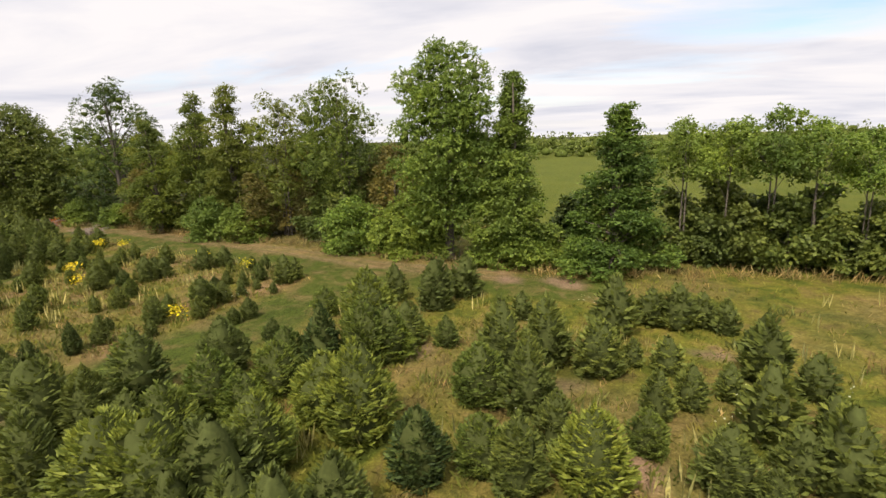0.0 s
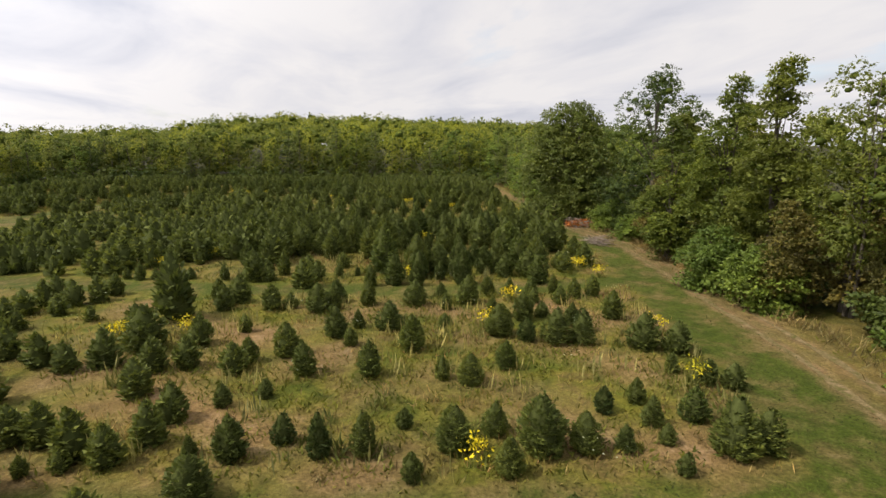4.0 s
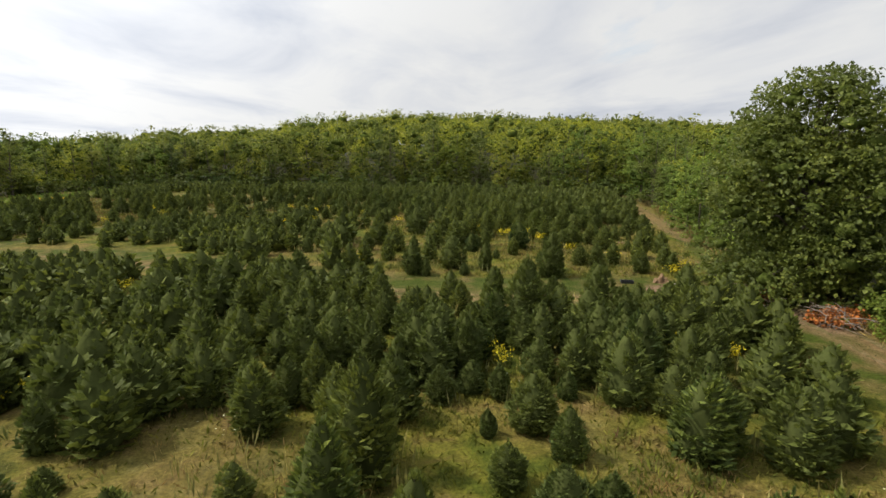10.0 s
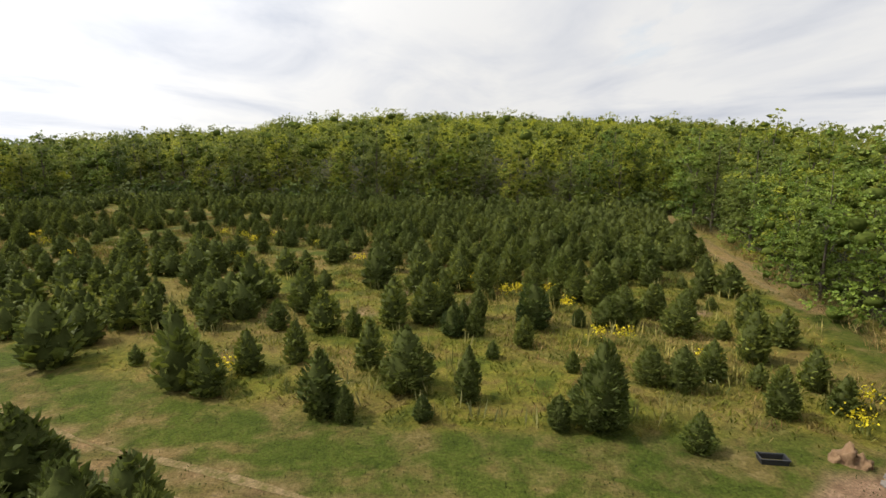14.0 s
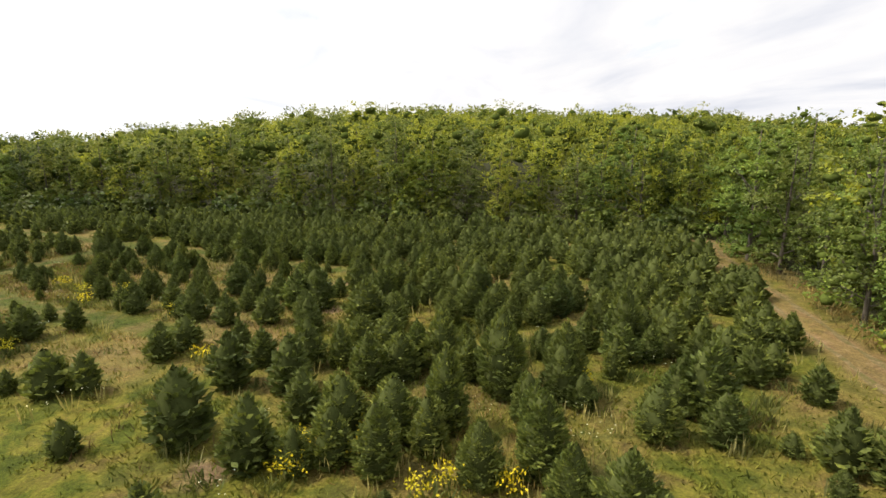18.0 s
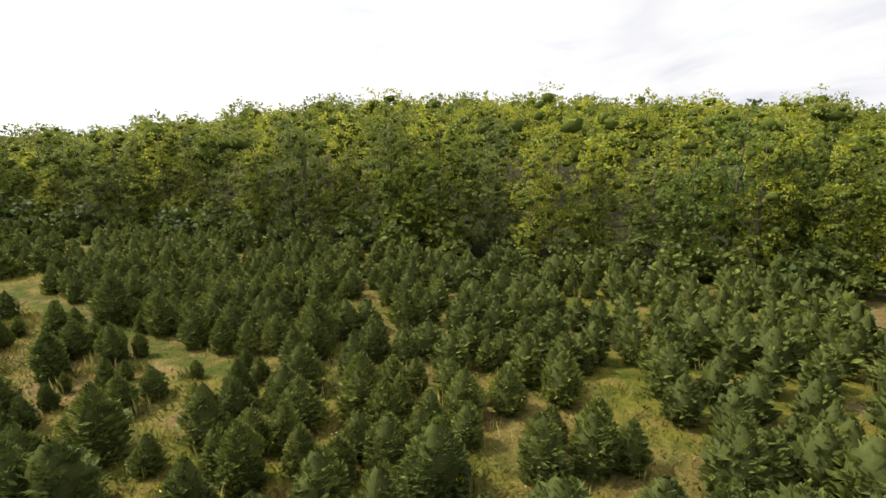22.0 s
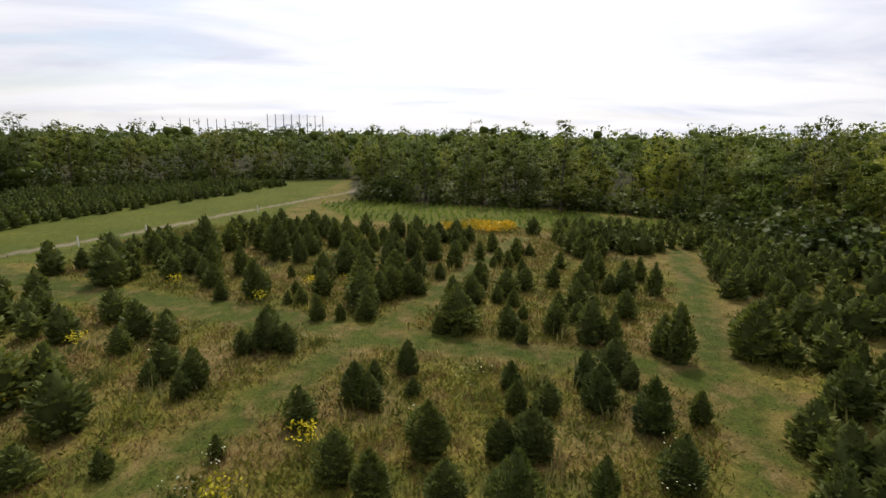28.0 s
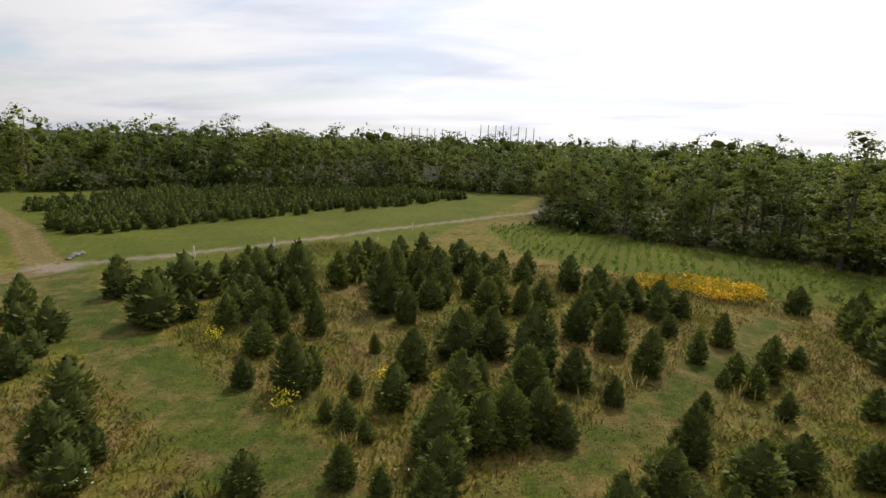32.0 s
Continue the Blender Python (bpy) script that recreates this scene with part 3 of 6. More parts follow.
def conifer_quads(rng, height, spread, count, length, wide):
    """Short needle shoots at the ends of uneven branches all over the crown, pointing out and up."""
    grid = np.linspace(0.0, 0.985, 160)
    full = rng.uniform(1.55, 2.5)
    width = np.array([girth(t, full) for t in grid])
    weight = np.cumsum(width + 0.10)
    n = 110
    tier = np.interp((np.arange(n) + rng.random(n)) / n, weight / weight[-1], grid)
    way = np.arange(n) * 2.39996 + rng.normal(0, 0.35, n)
    long = rng.uniform(0.84, 1.16, n) * (1 + 0.10 * np.sin(2 * way + 7 * tier + rng.uniform(0, 6)))
    b = rng.integers(0, n, count)
    girths = np.interp(tier, grid, width)
    v = np.clip(tier[b] + rng.normal(0, 0.020, count), 0, 0.985)
    az = way[b] + rng.normal(0, 1, count) * 0.20 / (girths[b] + 0.12)
    reach = np.interp(v, grid, width) * spread * long[b] * (1 - 0.20 * rng.random(count) ** 1.5 - 0.06 * np.abs(az - way[b]))
    out = np.stack([np.cos(az), np.sin(az), np.zeros(count)], 1)
    side = np.stack([-np.sin(az), np.cos(az), np.zeros(count)], 1)
    at = out * reach[:, None]
    at[:, :2] += (rng.normal(0, 0.05, 2) * height)[None] * (v * v)[:, None]
    at[:, 2] = height * (0.012 + 0.965 * v) + rng.normal(0, 0.008 * height, count)
    ax = out * rng.uniform(0.5, 1.0, count)[:, None] + side * rng.normal(0, 0.55, count)[:, None]
    ax[:, 2] += rng.uniform(-0.05, 0.75, count) + 1.3 * v ** 3
    ln = length * rng.uniform(0.65, 1.35, count) * (0.80 + 0.35 * (1 - v))
    nor = rng.normal(0, 1, (count, 3)) + np.array([0, 0, 0.6])
    quads = [leaf_quads(at - unit(ax) * (ln * 0.6)[:, None], ax, nor, ln, ln * wide * rng.uniform(0.8, 1.25, count))]
    tip = np.zeros((7, 3))
    tip[:, 2] = height * rng.uniform(0.90, 0.965, 7)
    quads.append(leaf_quads(tip, np.stack([rng.normal(0, 0.3, 7), rng.normal(0, 0.3, 7), np.ones(7)], 1), rng.normal(0, 1, (7, 3)), np.full(7, height * 0.07), np.full(7, height * 0.022)))
    return np.concatenate(quads)


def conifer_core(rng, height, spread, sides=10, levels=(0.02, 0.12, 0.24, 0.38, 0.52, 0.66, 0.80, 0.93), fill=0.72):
    """The dense inside of a conifer, an uneven cone coloured as its shade: points and faces."""
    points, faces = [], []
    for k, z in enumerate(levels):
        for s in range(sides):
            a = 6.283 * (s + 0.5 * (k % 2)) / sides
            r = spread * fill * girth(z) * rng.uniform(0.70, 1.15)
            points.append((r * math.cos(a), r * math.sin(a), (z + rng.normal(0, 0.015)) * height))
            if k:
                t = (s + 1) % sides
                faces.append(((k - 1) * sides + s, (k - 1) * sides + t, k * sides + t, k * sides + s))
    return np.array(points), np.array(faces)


def conifer(seed, height, spread, mat, label, count=2700, length=0.086, wide=0.27):
    rng = np.random.default_rng(seed)
    tree = tagged(new("conifer"), label, "conifer tree", "planted conifers")
    part("trunk", tubes("trunk", [[((0, 0, -0.05), 0.04), ((0.01, 0, height * 0.5), 0.025), ((0, 0, height * 0.93), 0.006)]], 6, M_BARK), tree, "grey-brown bark")
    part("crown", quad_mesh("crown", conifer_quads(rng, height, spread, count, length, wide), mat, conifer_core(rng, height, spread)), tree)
    return tree


def crown_points(rng, lobes, count):
    """Points and outward directions on the shells of the lobes (x, y, z, radius, flatness)."""
    pick = rng.choice(len(lobes), count, p=lobes[:, 3] ** 2 / (lobes[:, 3] ** 2).sum())
    d = unit(rng.normal(0, 1, (count, 3)))
    d[:, 2] = np.where((d[:, 2] < -0.2) & (rng.random(count) < 0.6), -d[:, 2], d[:, 2])
    r = lobes[pick, 3] * rng.uniform(0.70, 1.06, count)
    at = lobes[pick, :3] + d * r[:, None] * np.stack([np.ones(count), np.ones(count), lobes[pick, 4]], 1)
    return at, d


def leafy_quads(rng, lobes, count, size):
    """Leaves in sprigs of seven on the shells of the lobes."""
    tips = max(1, count // 7)
    at, d = crown_points(rng, lobes, tips)
    at, d = np.repeat(at, 7, 0), np.repeat(d, 7, 0)
    count = len(at)
    at = at + rng.normal(0, size * 0.65, (count, 3)) * np.array([1, 1, 0.6])
    ax = unit(d * 0.7 + rng.normal(0, 0.6, (count, 3)) + np.array([0, 0, -0.3]))
    nor = d * 0.8 + rng.normal(0, 0.4, (count, 3)) + np.array([0, 0, 0.7])
    ln = size * rng.uniform(0.7, 1.4, count)
    return leaf_quads(at, ax, nor, ln, ln * rng.uniform(0.6, 0.9, count))


def crown_lobes(rng, height, width, low, count, shape, clump=1.0):
    """Lobes in an envelope from low * height to the top; shape(u) gives the width at u from 0 to 1."""
    out = []
    for k in range(count):
        u = (k + rng.random()) / count
        z = height * (low + (0.97 - low) * u)
        w = width * 0.5 * shape(u)
        a, r = rng.uniform(0, 6.283), w * math.sqrt(rng.random()) * 0.85
        s = max(0.35, width * clump * rng.uniform(0.10, 0.19) * (0.36 + 0.72 * shape(u)))
        out.append((r * math.cos(a), r * math.sin(a), z - s * 0.4, s, rng.uniform(0.6, 0.9)))
    return np.array(out)


ROUND = lambda u: math.sqrt(max(0.02, 1 - (1.75 * u - 0.72) ** 2 * (0.9 if u > 0.41 else 0.35)))
TALL = lambda u: max(0.12, (0.55 + 1.4 * u) if u < 0.3 else 1.0 - 0.85 * ((u - 0.3) / 0.7) ** 1.6)
CONE = lambda u: max(0.10, 1.0 - 0.9 * u)
OPEN = lambda u: 0.35 + 0.75 * math.sin(3.0 * min(1, u * 0.9 + 0.1))


def broadleaf(seed, name, height, width, low, lobes, leaves, size, shape, mat, label, trunk=0.02, category="tree", group="", stems=1, inner=0.42, clump=1.0):
    rng = np.random.default_rng(seed)
    tree = tagged(new(name), label, category, group)
    lo = crown_lobes(rng, height, width, low, lobes, shape, clump)
    limbs = []
    for s in range(stems):
        bx, by = (rng.normal(0, 0.35, 2) if stems > 1 else (0, 0))
        r0 = height * trunk / math.sqrt(stems)
        lean = rng.normal(0, 0.035 * height, 2)
        stem = [((bx + lean[0] * k * k, by + lean[1] * k * k, height * 0.92 * k - 0.1 * (k == 0)), r0 * (1 - 0.88 * k) * (1.35 if k == 0 else 1)) for k in (0, 0.06, 0.3, 0.55, 0.8, 1.0)]
        limbs.append(stem)
        for x, y, z, r, _ in lo[rng.permutation(len(lo))[: max(5, lobes // (3 * stems))]]:
            k = min(0.9, max(0.12, (z / height) * 0.72))
            p0 = Vector((bx + lean[0] * k * k, by + lean[1] * k * k, height * 0.92 * k))
            p1 = Vector((x, y, z))
            m = p0.lerp(p1, 0.55) + Vector((0, 0, 0.06 * height * rng.random()))
            rr = r0 * (1 - 0.88 * k) * 0.45
            limbs.append([(tuple(p0), rr), (tuple(m), rr * 0.65), (tuple(p1), rr * 0.2)])
    part("trunk", tubes("trunk", limbs, 6, M_BARK), tree, "grey-brown bark")
    part("crown", quad_mesh("crown", leafy_quads(rng, lo, leaves, size), mat, inner_lumps(rng, lo, inner), M_LEAF_SHADE), tree)
    return tree


def put(tree, x, y, turn, scale, squash=1.0):
    m = pose(x, y, 0, 0, 0, turn)
    ob = copy_thing(tree, m)
    ob.scale = (scale * squash, scale * squash, scale)
    return ob


def drop(tree):
    for o in (*tree.children_recursive, tree):
        bpy.data.objects.remove(o)
# planted conifers, plot by plot: x, y, height, width
SOUTH_CORNER = [(8.7, 11, 2.8, 2), (8.8, 9.7, 2.9, 2.1), (10.7, 12.4, 2.2, 1.6), (11.1, 8.6, 2.4, 1.7), (11.3, 11.9, 2.2, 1.6), (11.8, 4.2, 2.1, 1.6), (11.9, 1.6, 2.2, 1.5), (12.5, -0.2, 2.3, 1.7), (12.5, -4.3, 1.3, 1), (12.6, 2.7, 1.7, 1.2), (13, -3.4, 1.9, 1.4), (13.3, 10.6, 1.8, 1.3), (13.4, 6.6, 3.1, 1.9), (13.5, 12, 2.4, 1.7), (13.7, -6.2, 2.5, 1.6), (13.8, -5.3, 1.7, 1.2), (13.9, 8, 2.4, 1.7), (14.1, 0.8, 1.8, 1.3), (14.4, -1.7, 1.4, 1), (15.5, 10.8, 2, 1.4), (15.7, 1.8, 2.8, 1.7), (15.8, 7.4, 1.3, 1), (15.9, -5.1, 2.5, 1.8), (16.1, -6.8, 1.6, 1.1)]
SOUTH_CORNER_B = [(16.2, 13.6, 2.4, 1.7), (16.3, 3.5, 2.1, 1.5), (16.5, -2.2, 1.7, 1.2), (16.9, 11.3, 1.9, 1.4), (17.2, 9.9, 2.8, 1.7), (17.4, -3.3, 1.6, 1.1), (18.2, -4.6, 1.4, 1), (18.4, 3.1, 3.1, 2.2), (18.4, 8.6, 2.8, 1.7), (18.9, -7.3, 1.7, 1.2), (19, 7.9, 2.3, 1.7), (19.4, -0.4, 2.4, 1.7), (19.8, 13.9, 1.1, 0.8), (19.9, 1.6, 3, 2.1), (20.1, -6.1, 2.7, 1.9), (20.1, -2.9, 1.5, 1.1), (20.4, -1.7, 1.2, 0.9), (20.8, 7.7, 2, 1.4), (20.8, 5.9, 1.4, 1), (21.4, 9.7, 3.2, 2.2), (23.7, 13.2, 1.5, 1.1), (23.7, -1.1, 2.9, 2.1), (24.5, 11.1, 2.2, 1.6), (24.7, -5.9, 1.7, 1.3)]
SOUTH_CORNER_C = [(24.9, 3.2, 1.5, 1.1), (25.2, -4, 2.2, 1.6), (25.4, -2.8, 1.9, 1.4), (25.6, -5.1, 1.7, 1.2), (25.8, 7.9, 2.9, 2.1), (26.8, 12.3, 1.7, 1.3), (28.2, 6.8, 2.6, 1.9)]
FIRST_ROWS = [(7.1, 21.7, 3.1, 2.2), (8.3, 22.9, 0.7, 0.5), (9.3, 22.9, 0.7, 0.5), (9.4, 23.6, 1.7, 1.2), (10.5, 22.9, 1.4, 1), (11.1, 16.5, 2.8, 2.1), (11.2, 19.4, 1.6, 1.1), (11.4, 23.8, 1.6, 1), (11.6, 15, 2.3, 1.7), (12.8, 22.8, 0.7, 0.5), (13.2, 20.6, 1.5, 1.1), (13.8, 15.3, 2.7, 2), (14, 22.4, 1.5, 1.1), (15.5, 22.9, 1, 0.7), (16.6, 21.8, 1.5, 0.8), (17.9, 21.7, 1.4, 0.8), (19.1, 20, 0.9, 0.6), (19.4, 22.9, 0.7, 0.5), (20.7, 21.2, 1.5, 1.1), (21.5, 17.2, 0.9, 0.7), (21.9, 19.6, 1.2, 0.9), (22.2, 21.8, 1.1, 0.7), (22.5, 17, 1.1, 0.8), (23.3, 20.5, 1.9, 1.4)]
FIRST_ROWS_B = [(24.6, 20.2, 1.3, 0.9), (25.8, 19.9, 0.9, 0.7), (26.4, 22.2, 1, 0.7), (26.8, 18.4, 0.7, 0.5), (27.3, 19.9, 0.7, 0.5), (27.5, 21, 1.1, 0.8), (27.9, 22.5, 1, 0.7), (28.9, 18.9, 2, 1.4), (29.1, 20.9, 1.3, 0.9), (30, 18.8, 1.5, 1.1), (31.6, 23.3, 1.1, 0.8), (32.3, 22.7, 1.1, 0.8)]
SECOND_ROWS = [(2, 36.8, 1.1, 0.8), (5, 37.6, 0.9, 0.7), (5, 28.2, 1.6, 1.1), (5.2, 31.5, 1.6, 1.2), (6.5, 30.6, 1.4, 1), (7.2, 24.9, 1.4, 1), (7.8, 35.5, 1.5, 1.1), (7.9, 30.8, 1.8, 1.3), (8.1, 24.7, 1.5, 1.1), (9, 32.5, 2.2, 1.6), (9.3, 36.9, 3.9, 2), (10, 29.9, 1.6, 1.1), (10, 27.5, 1.6, 1.2), (11.3, 29.9, 1.5, 1.1), (11.4, 32.5, 1.6, 1.1), (11.7, 37.9, 1.6, 1.2), (11.8, 25.1, 1.5, 1.1), (13.2, 33.8, 1, 0.7), (13.3, 28.9, 1.4, 1), (13.3, 25.8, 1, 0.7), (13.8, 29.9, 1.2, 0.9), (14.3, 37.3, 1.6, 1.2), (14.7, 26.2, 0.8, 0.6), (15.3, 37.3, 1, 0.7)]
SECOND_ROWS_B = [(15.4, 30.3, 1.6, 1.2), (16.1, 28, 1.4, 1), (16.8, 36.4, 1.7, 1.2), (17.6, 32.1, 1.6, 1.1), (17.7, 36.5, 1.3, 1), (18, 37.9, 1.4, 1), (18.2, 30.7, 0.9, 0.7), (18.7, 27.3, 1.5, 0.9), (18.8, 33.1, 1, 0.7), (19.7, 36.9, 1.5, 1.1), (20.3, 32.5, 1.5, 1.1), (20.9, 29.5, 1.7, 1.2), (21.5, 26.1, 1, 0.6), (22.4, 36.3, 1.5, 1.1), (22.5, 25.5, 1.3, 0.9), (23.1, 32, 0.8, 0.6), (23.9, 35, 1, 0.7), (24.3, 37.6, 0.9, 0.6), (24.4, 26.6, 1.2, 0.9), (25.5, 30.5, 1.6, 1.2), (25.5, 35.9, 1.7, 1.3), (26.2, 33.5, 1, 0.7), (26.5, 29.4, 1.1, 0.8), (27.2, 37.3, 1.2, 0.9)]
SECOND_ROWS_C = [(27.5, 32.2, 1.6, 1.1), (27.8, 28.8, 1.7, 1.2), (28.2, 35.8, 0.6, 0.4), (28.7, 32.4, 0.9, 0.7), (28.7, 37.4, 1, 0.7), (28.9, 28.4, 1.4, 1), (29.3, 35.1, 0.9, 0.7), (29.7, 30.9, 1.2, 0.9), (29.8, 29.9, 1.2, 0.9), (29.9, 36.7, 1.1, 0.8), (30.8, 34.5, 1.1, 0.8), (31, 24.6, 0.9, 0.6), (31.4, 36.8, 1.2, 0.6), (31.4, 27.2, 1.8, 1.3), (32.3, 31.3, 1.7, 1.2), (32.3, 35.6, 1.3, 0.9), (32.5, 26.3, 1.6, 1.1), (33.5, 35.6, 1.4, 1)]
LANE_SIDE = [(-1.3, 49.2, 1.6, 1.1), (2.9, 39.1, 1.3, 1), (3, 41, 1.6, 1.1), (4, 47, 0.9, 0.7), (4.1, 41.4, 1.7, 1.2), (4.6, 42.8, 1.5, 1.1), (5, 46.4, 1.4, 0.7), (6, 46.3, 0.9, 0.6), (7.2, 45.3, 1.1, 0.8), (8.3, 46, 0.9, 0.7), (8.5, 41.6, 1.3, 0.9), (10.6, 45.3, 1.1, 0.7), (11, 40.2, 1.4, 1), (11.8, 49.4, 2.1, 1.1), (11.8, 44.7, 0.6, 0.4), (12.3, 39.2, 1.8, 1.3), (12.4, 46.4, 1.6, 1.1), (12.7, 44.4, 2.3, 1.6), (13.4, 47.3, 0.9, 0.7), (13.6, 49.6, 3, 2.2), (13.7, 44.1, 1.1, 0.8), (14.6, 45.5, 1.9, 1), (16, 41.9, 2.1, 1.5), (16.3, 45.5, 1.5, 1.1)]
LANE_SIDE_B = [(16.9, 43.4, 1.5, 1.1), (18.4, 44.3, 1, 0.7), (18.9, 46.9, 1.3, 0.9), (19.7, 44.1, 0.7, 0.5), (20.3, 41.1, 1.5, 1), (21.2, 49.9, 2.7, 1.7), (21.8, 44.9, 3.6, 2.2), (21.9, 41.1, 2.2, 1.2), (22.3, 48, 3.9, 2.2), (23.3, 40.5, 1.7, 1.1), (23.9, 42.6, 1.9, 1.3), (24, 43.8, 2.9, 1.5), (25.2, 41.7, 1.3, 0.9), (25.5, 43.8, 2.2, 1.6), (26.4, 40.1, 2.4, 1.3), (26.5, 47.4, 1.5, 1.1), (26.6, 42.1, 1.6, 1.1), (27.7, 45.6, 1.9, 1.4), (28.6, 48.8, 1.8, 1), (28.8, 42.8, 2.1, 1.5), (28.9, 45.6, 1.7, 1.2), (29.9, 41.4, 1.8, 1.2), (30.1, 43.7, 2.4, 1.7), (31.5, 41, 2.1, 1.6)]
LANE_SIDE_C = [(31.5, 39.3, 2, 1.4), (31.7, 43.3, 2.8, 1.7), (32.8, 48.9, 2.9, 2.1), (33.5, 49.3, 2.6, 1.6), (33.6, 44, 2.3, 1.7), (34.8, 41.9, 1.6, 1.2), (34.9, 43.2, 1.3, 0.9), (35.5, 48.3, 2.9, 2.1), (37.1, 49.2, 2.8, 1.9), (37.2, 43.3, 1.9, 1.3), (37.9, 46.4, 1.9, 1.3)]
MIDDLE_PLOT = [(2.5, 65.1, 2.3, 1.6), (3.8, 55, 2.7, 2), (4.8, 50.3, 2.4, 1.3), (6.9, 61.8, 2.3, 1.7), (7.9, 54.8, 2.5, 1.9), (8, 50.9, 1.4, 0.9), (9.3, 57.7, 1.6, 1.1), (11, 59.8, 2.6, 1.9), (11.6, 64.2, 2.4, 1.7), (12.3, 55.4, 2.2, 1.4), (13.8, 51.7, 2.9, 2.1), (15.5, 65.4, 2.9, 1.9), (15.7, 52.5, 2.7, 1.6), (15.8, 63.3, 1.9, 1.3), (16, 54.6, 2.3, 1.6), (16.3, 59, 2.6, 1.9), (18.3, 50.5, 2.8, 2), (18.4, 65.4, 2.8, 1.8), (18.8, 55.6, 2.6, 1.7), (18.8, 62.5, 2.4, 1.3), (19.4, 59.6, 2.7, 2), (20, 52.3, 2.6, 1.4), (20.8, 57.3, 2.4, 1.8), (21.6, 60.2, 1.5, 1.1)]
MIDDLE_PLOT_B = [(22.8, 59.6, 2, 1.4), (23, 51.4, 2.5, 1.6), (23.3, 63.3, 1.7, 1.2), (23.6, 55.2, 2.7, 1.7), (24.3, 59, 2.5, 1.5), (24.6, 52.7, 1.5, 1.1), (25.7, 55, 2.7, 1.4), (25.8, 63.3, 2, 1.2), (25.8, 53.5, 1.3, 1), (26.2, 50.2, 1, 0.7), (26.3, 56.7, 1.9, 1.4), (26.9, 52.9, 1.4, 1), (27.3, 58.4, 2.8, 1.9), (27.7, 63.5, 2.8, 1.5), (27.8, 50.7, 2.1, 1.5), (28.7, 54.5, 1.9, 1.2), (29.3, 61.3, 3.8, 1.9), (29.5, 52.8, 1.1, 0.7), (30.7, 57.5, 2, 1.5), (31.5, 55.8, 1.4, 1), (31.5, 64.7, 1.9, 1.3), (32.9, 54.4, 3, 1.8), (33.1, 51.6, 2, 1.4), (33.4, 62, 3.3, 2)]
MIDDLE_PLOT_C = [(33.7, 58.6, 2.1, 1.5), (34.4, 56.8, 2.4, 1.7), (36.6, 51.9, 2, 1.5), (37, 58.8, 3.2, 1.9), (39, 63.5, 3, 1.9), (39.5, 58.2, 3.1, 2.2), (40.3, 62.5, 2.4, 1.4)]
TRACK_SIDE = [(5.9, 71.7, 1.7, 1.2), (7.7, 66.9, 2.8, 1.7), (8.8, 79.7, 2.3, 1.6), (9, 77.1, 3.3, 2.2), (11.2, 67.1, 3.2, 2.2), (12.4, 69.5, 2.4, 1.4), (12.8, 66.4, 2.2, 1.6), (13, 77.1, 1, 0.7), (16.1, 75, 3.5, 1.8), (17.6, 74.3, 2.3, 1.4), (18.5, 76.4, 2.1, 1.3), (20.3, 77.6, 2.2, 1.1), (22.6, 72.8, 2.7, 1.6), (23.6, 72.2, 1.5, 0.8), (23.8, 77.2, 2.4, 1.3), (25.7, 75, 2.7, 1.8), (26.5, 72.4, 1, 0.7), (28.2, 74, 2.3, 1.2), (29.5, 78.2, 0.9, 0.6), (31.2, 79.9, 1.6, 1.2), (31.4, 71.9, 1.3, 0.9), (32.9, 72.1, 3.3, 1.7), (33, 76.8, 1, 0.7), (35.8, 70.6, 1.4, 0.9)]
TRACK_SIDE_B = [(36.1, 75.8, 1.7, 1.2), (37.2, 75.2, 1.9, 1.2), (38.9, 76.2, 1.8, 1.2), (40, 73, 2.1, 1.3), (40.5, 75.5, 1.1, 0.8), (41.8, 78.3, 2.7, 1.5), (42.5, 73.3, 1.6, 1.1), (42.7, 75.3, 1.9, 1.2)]
UPPER_PLOT = [(-28, 92.3, 2.5, 1.8), (-26.9, 91.3, 2.6, 1.3), (-23.4, 89.4, 2.4, 1.6), (-22.7, 91.8, 2.2, 1.7), (-21.4, 91.3, 3.1, 2), (-20, 87.5, 2.6, 1.9), (-17.4, 93.3, 3.1, 2.2), (-15.7, 85.8, 2.2, 1.4), (-13.8, 90.9, 2.1, 1.5), (-12.2, 92.3, 1.4, 1), (-4.2, 93.9, 1.7, 1.2), (0.5, 85.5, 1.9, 1.4), (2.7, 86.9, 2, 1.4), (9, 91.5, 3, 2), (9.4, 81.9, 2.6, 1.5), (11.1, 82, 2.6, 1.6), (14.3, 82, 2.3, 1.5), (15, 86.3, 3.5, 2.2), (15.1, 88.2, 2.3, 1.7), (18, 82.1, 1.8, 1.3), (18.6, 90.4, 1.5, 1.1), (18.7, 85.2, 3.1, 2), (20.3, 85.2, 1.1, 0.8), (20.6, 81.9, 2.5, 1.8)]
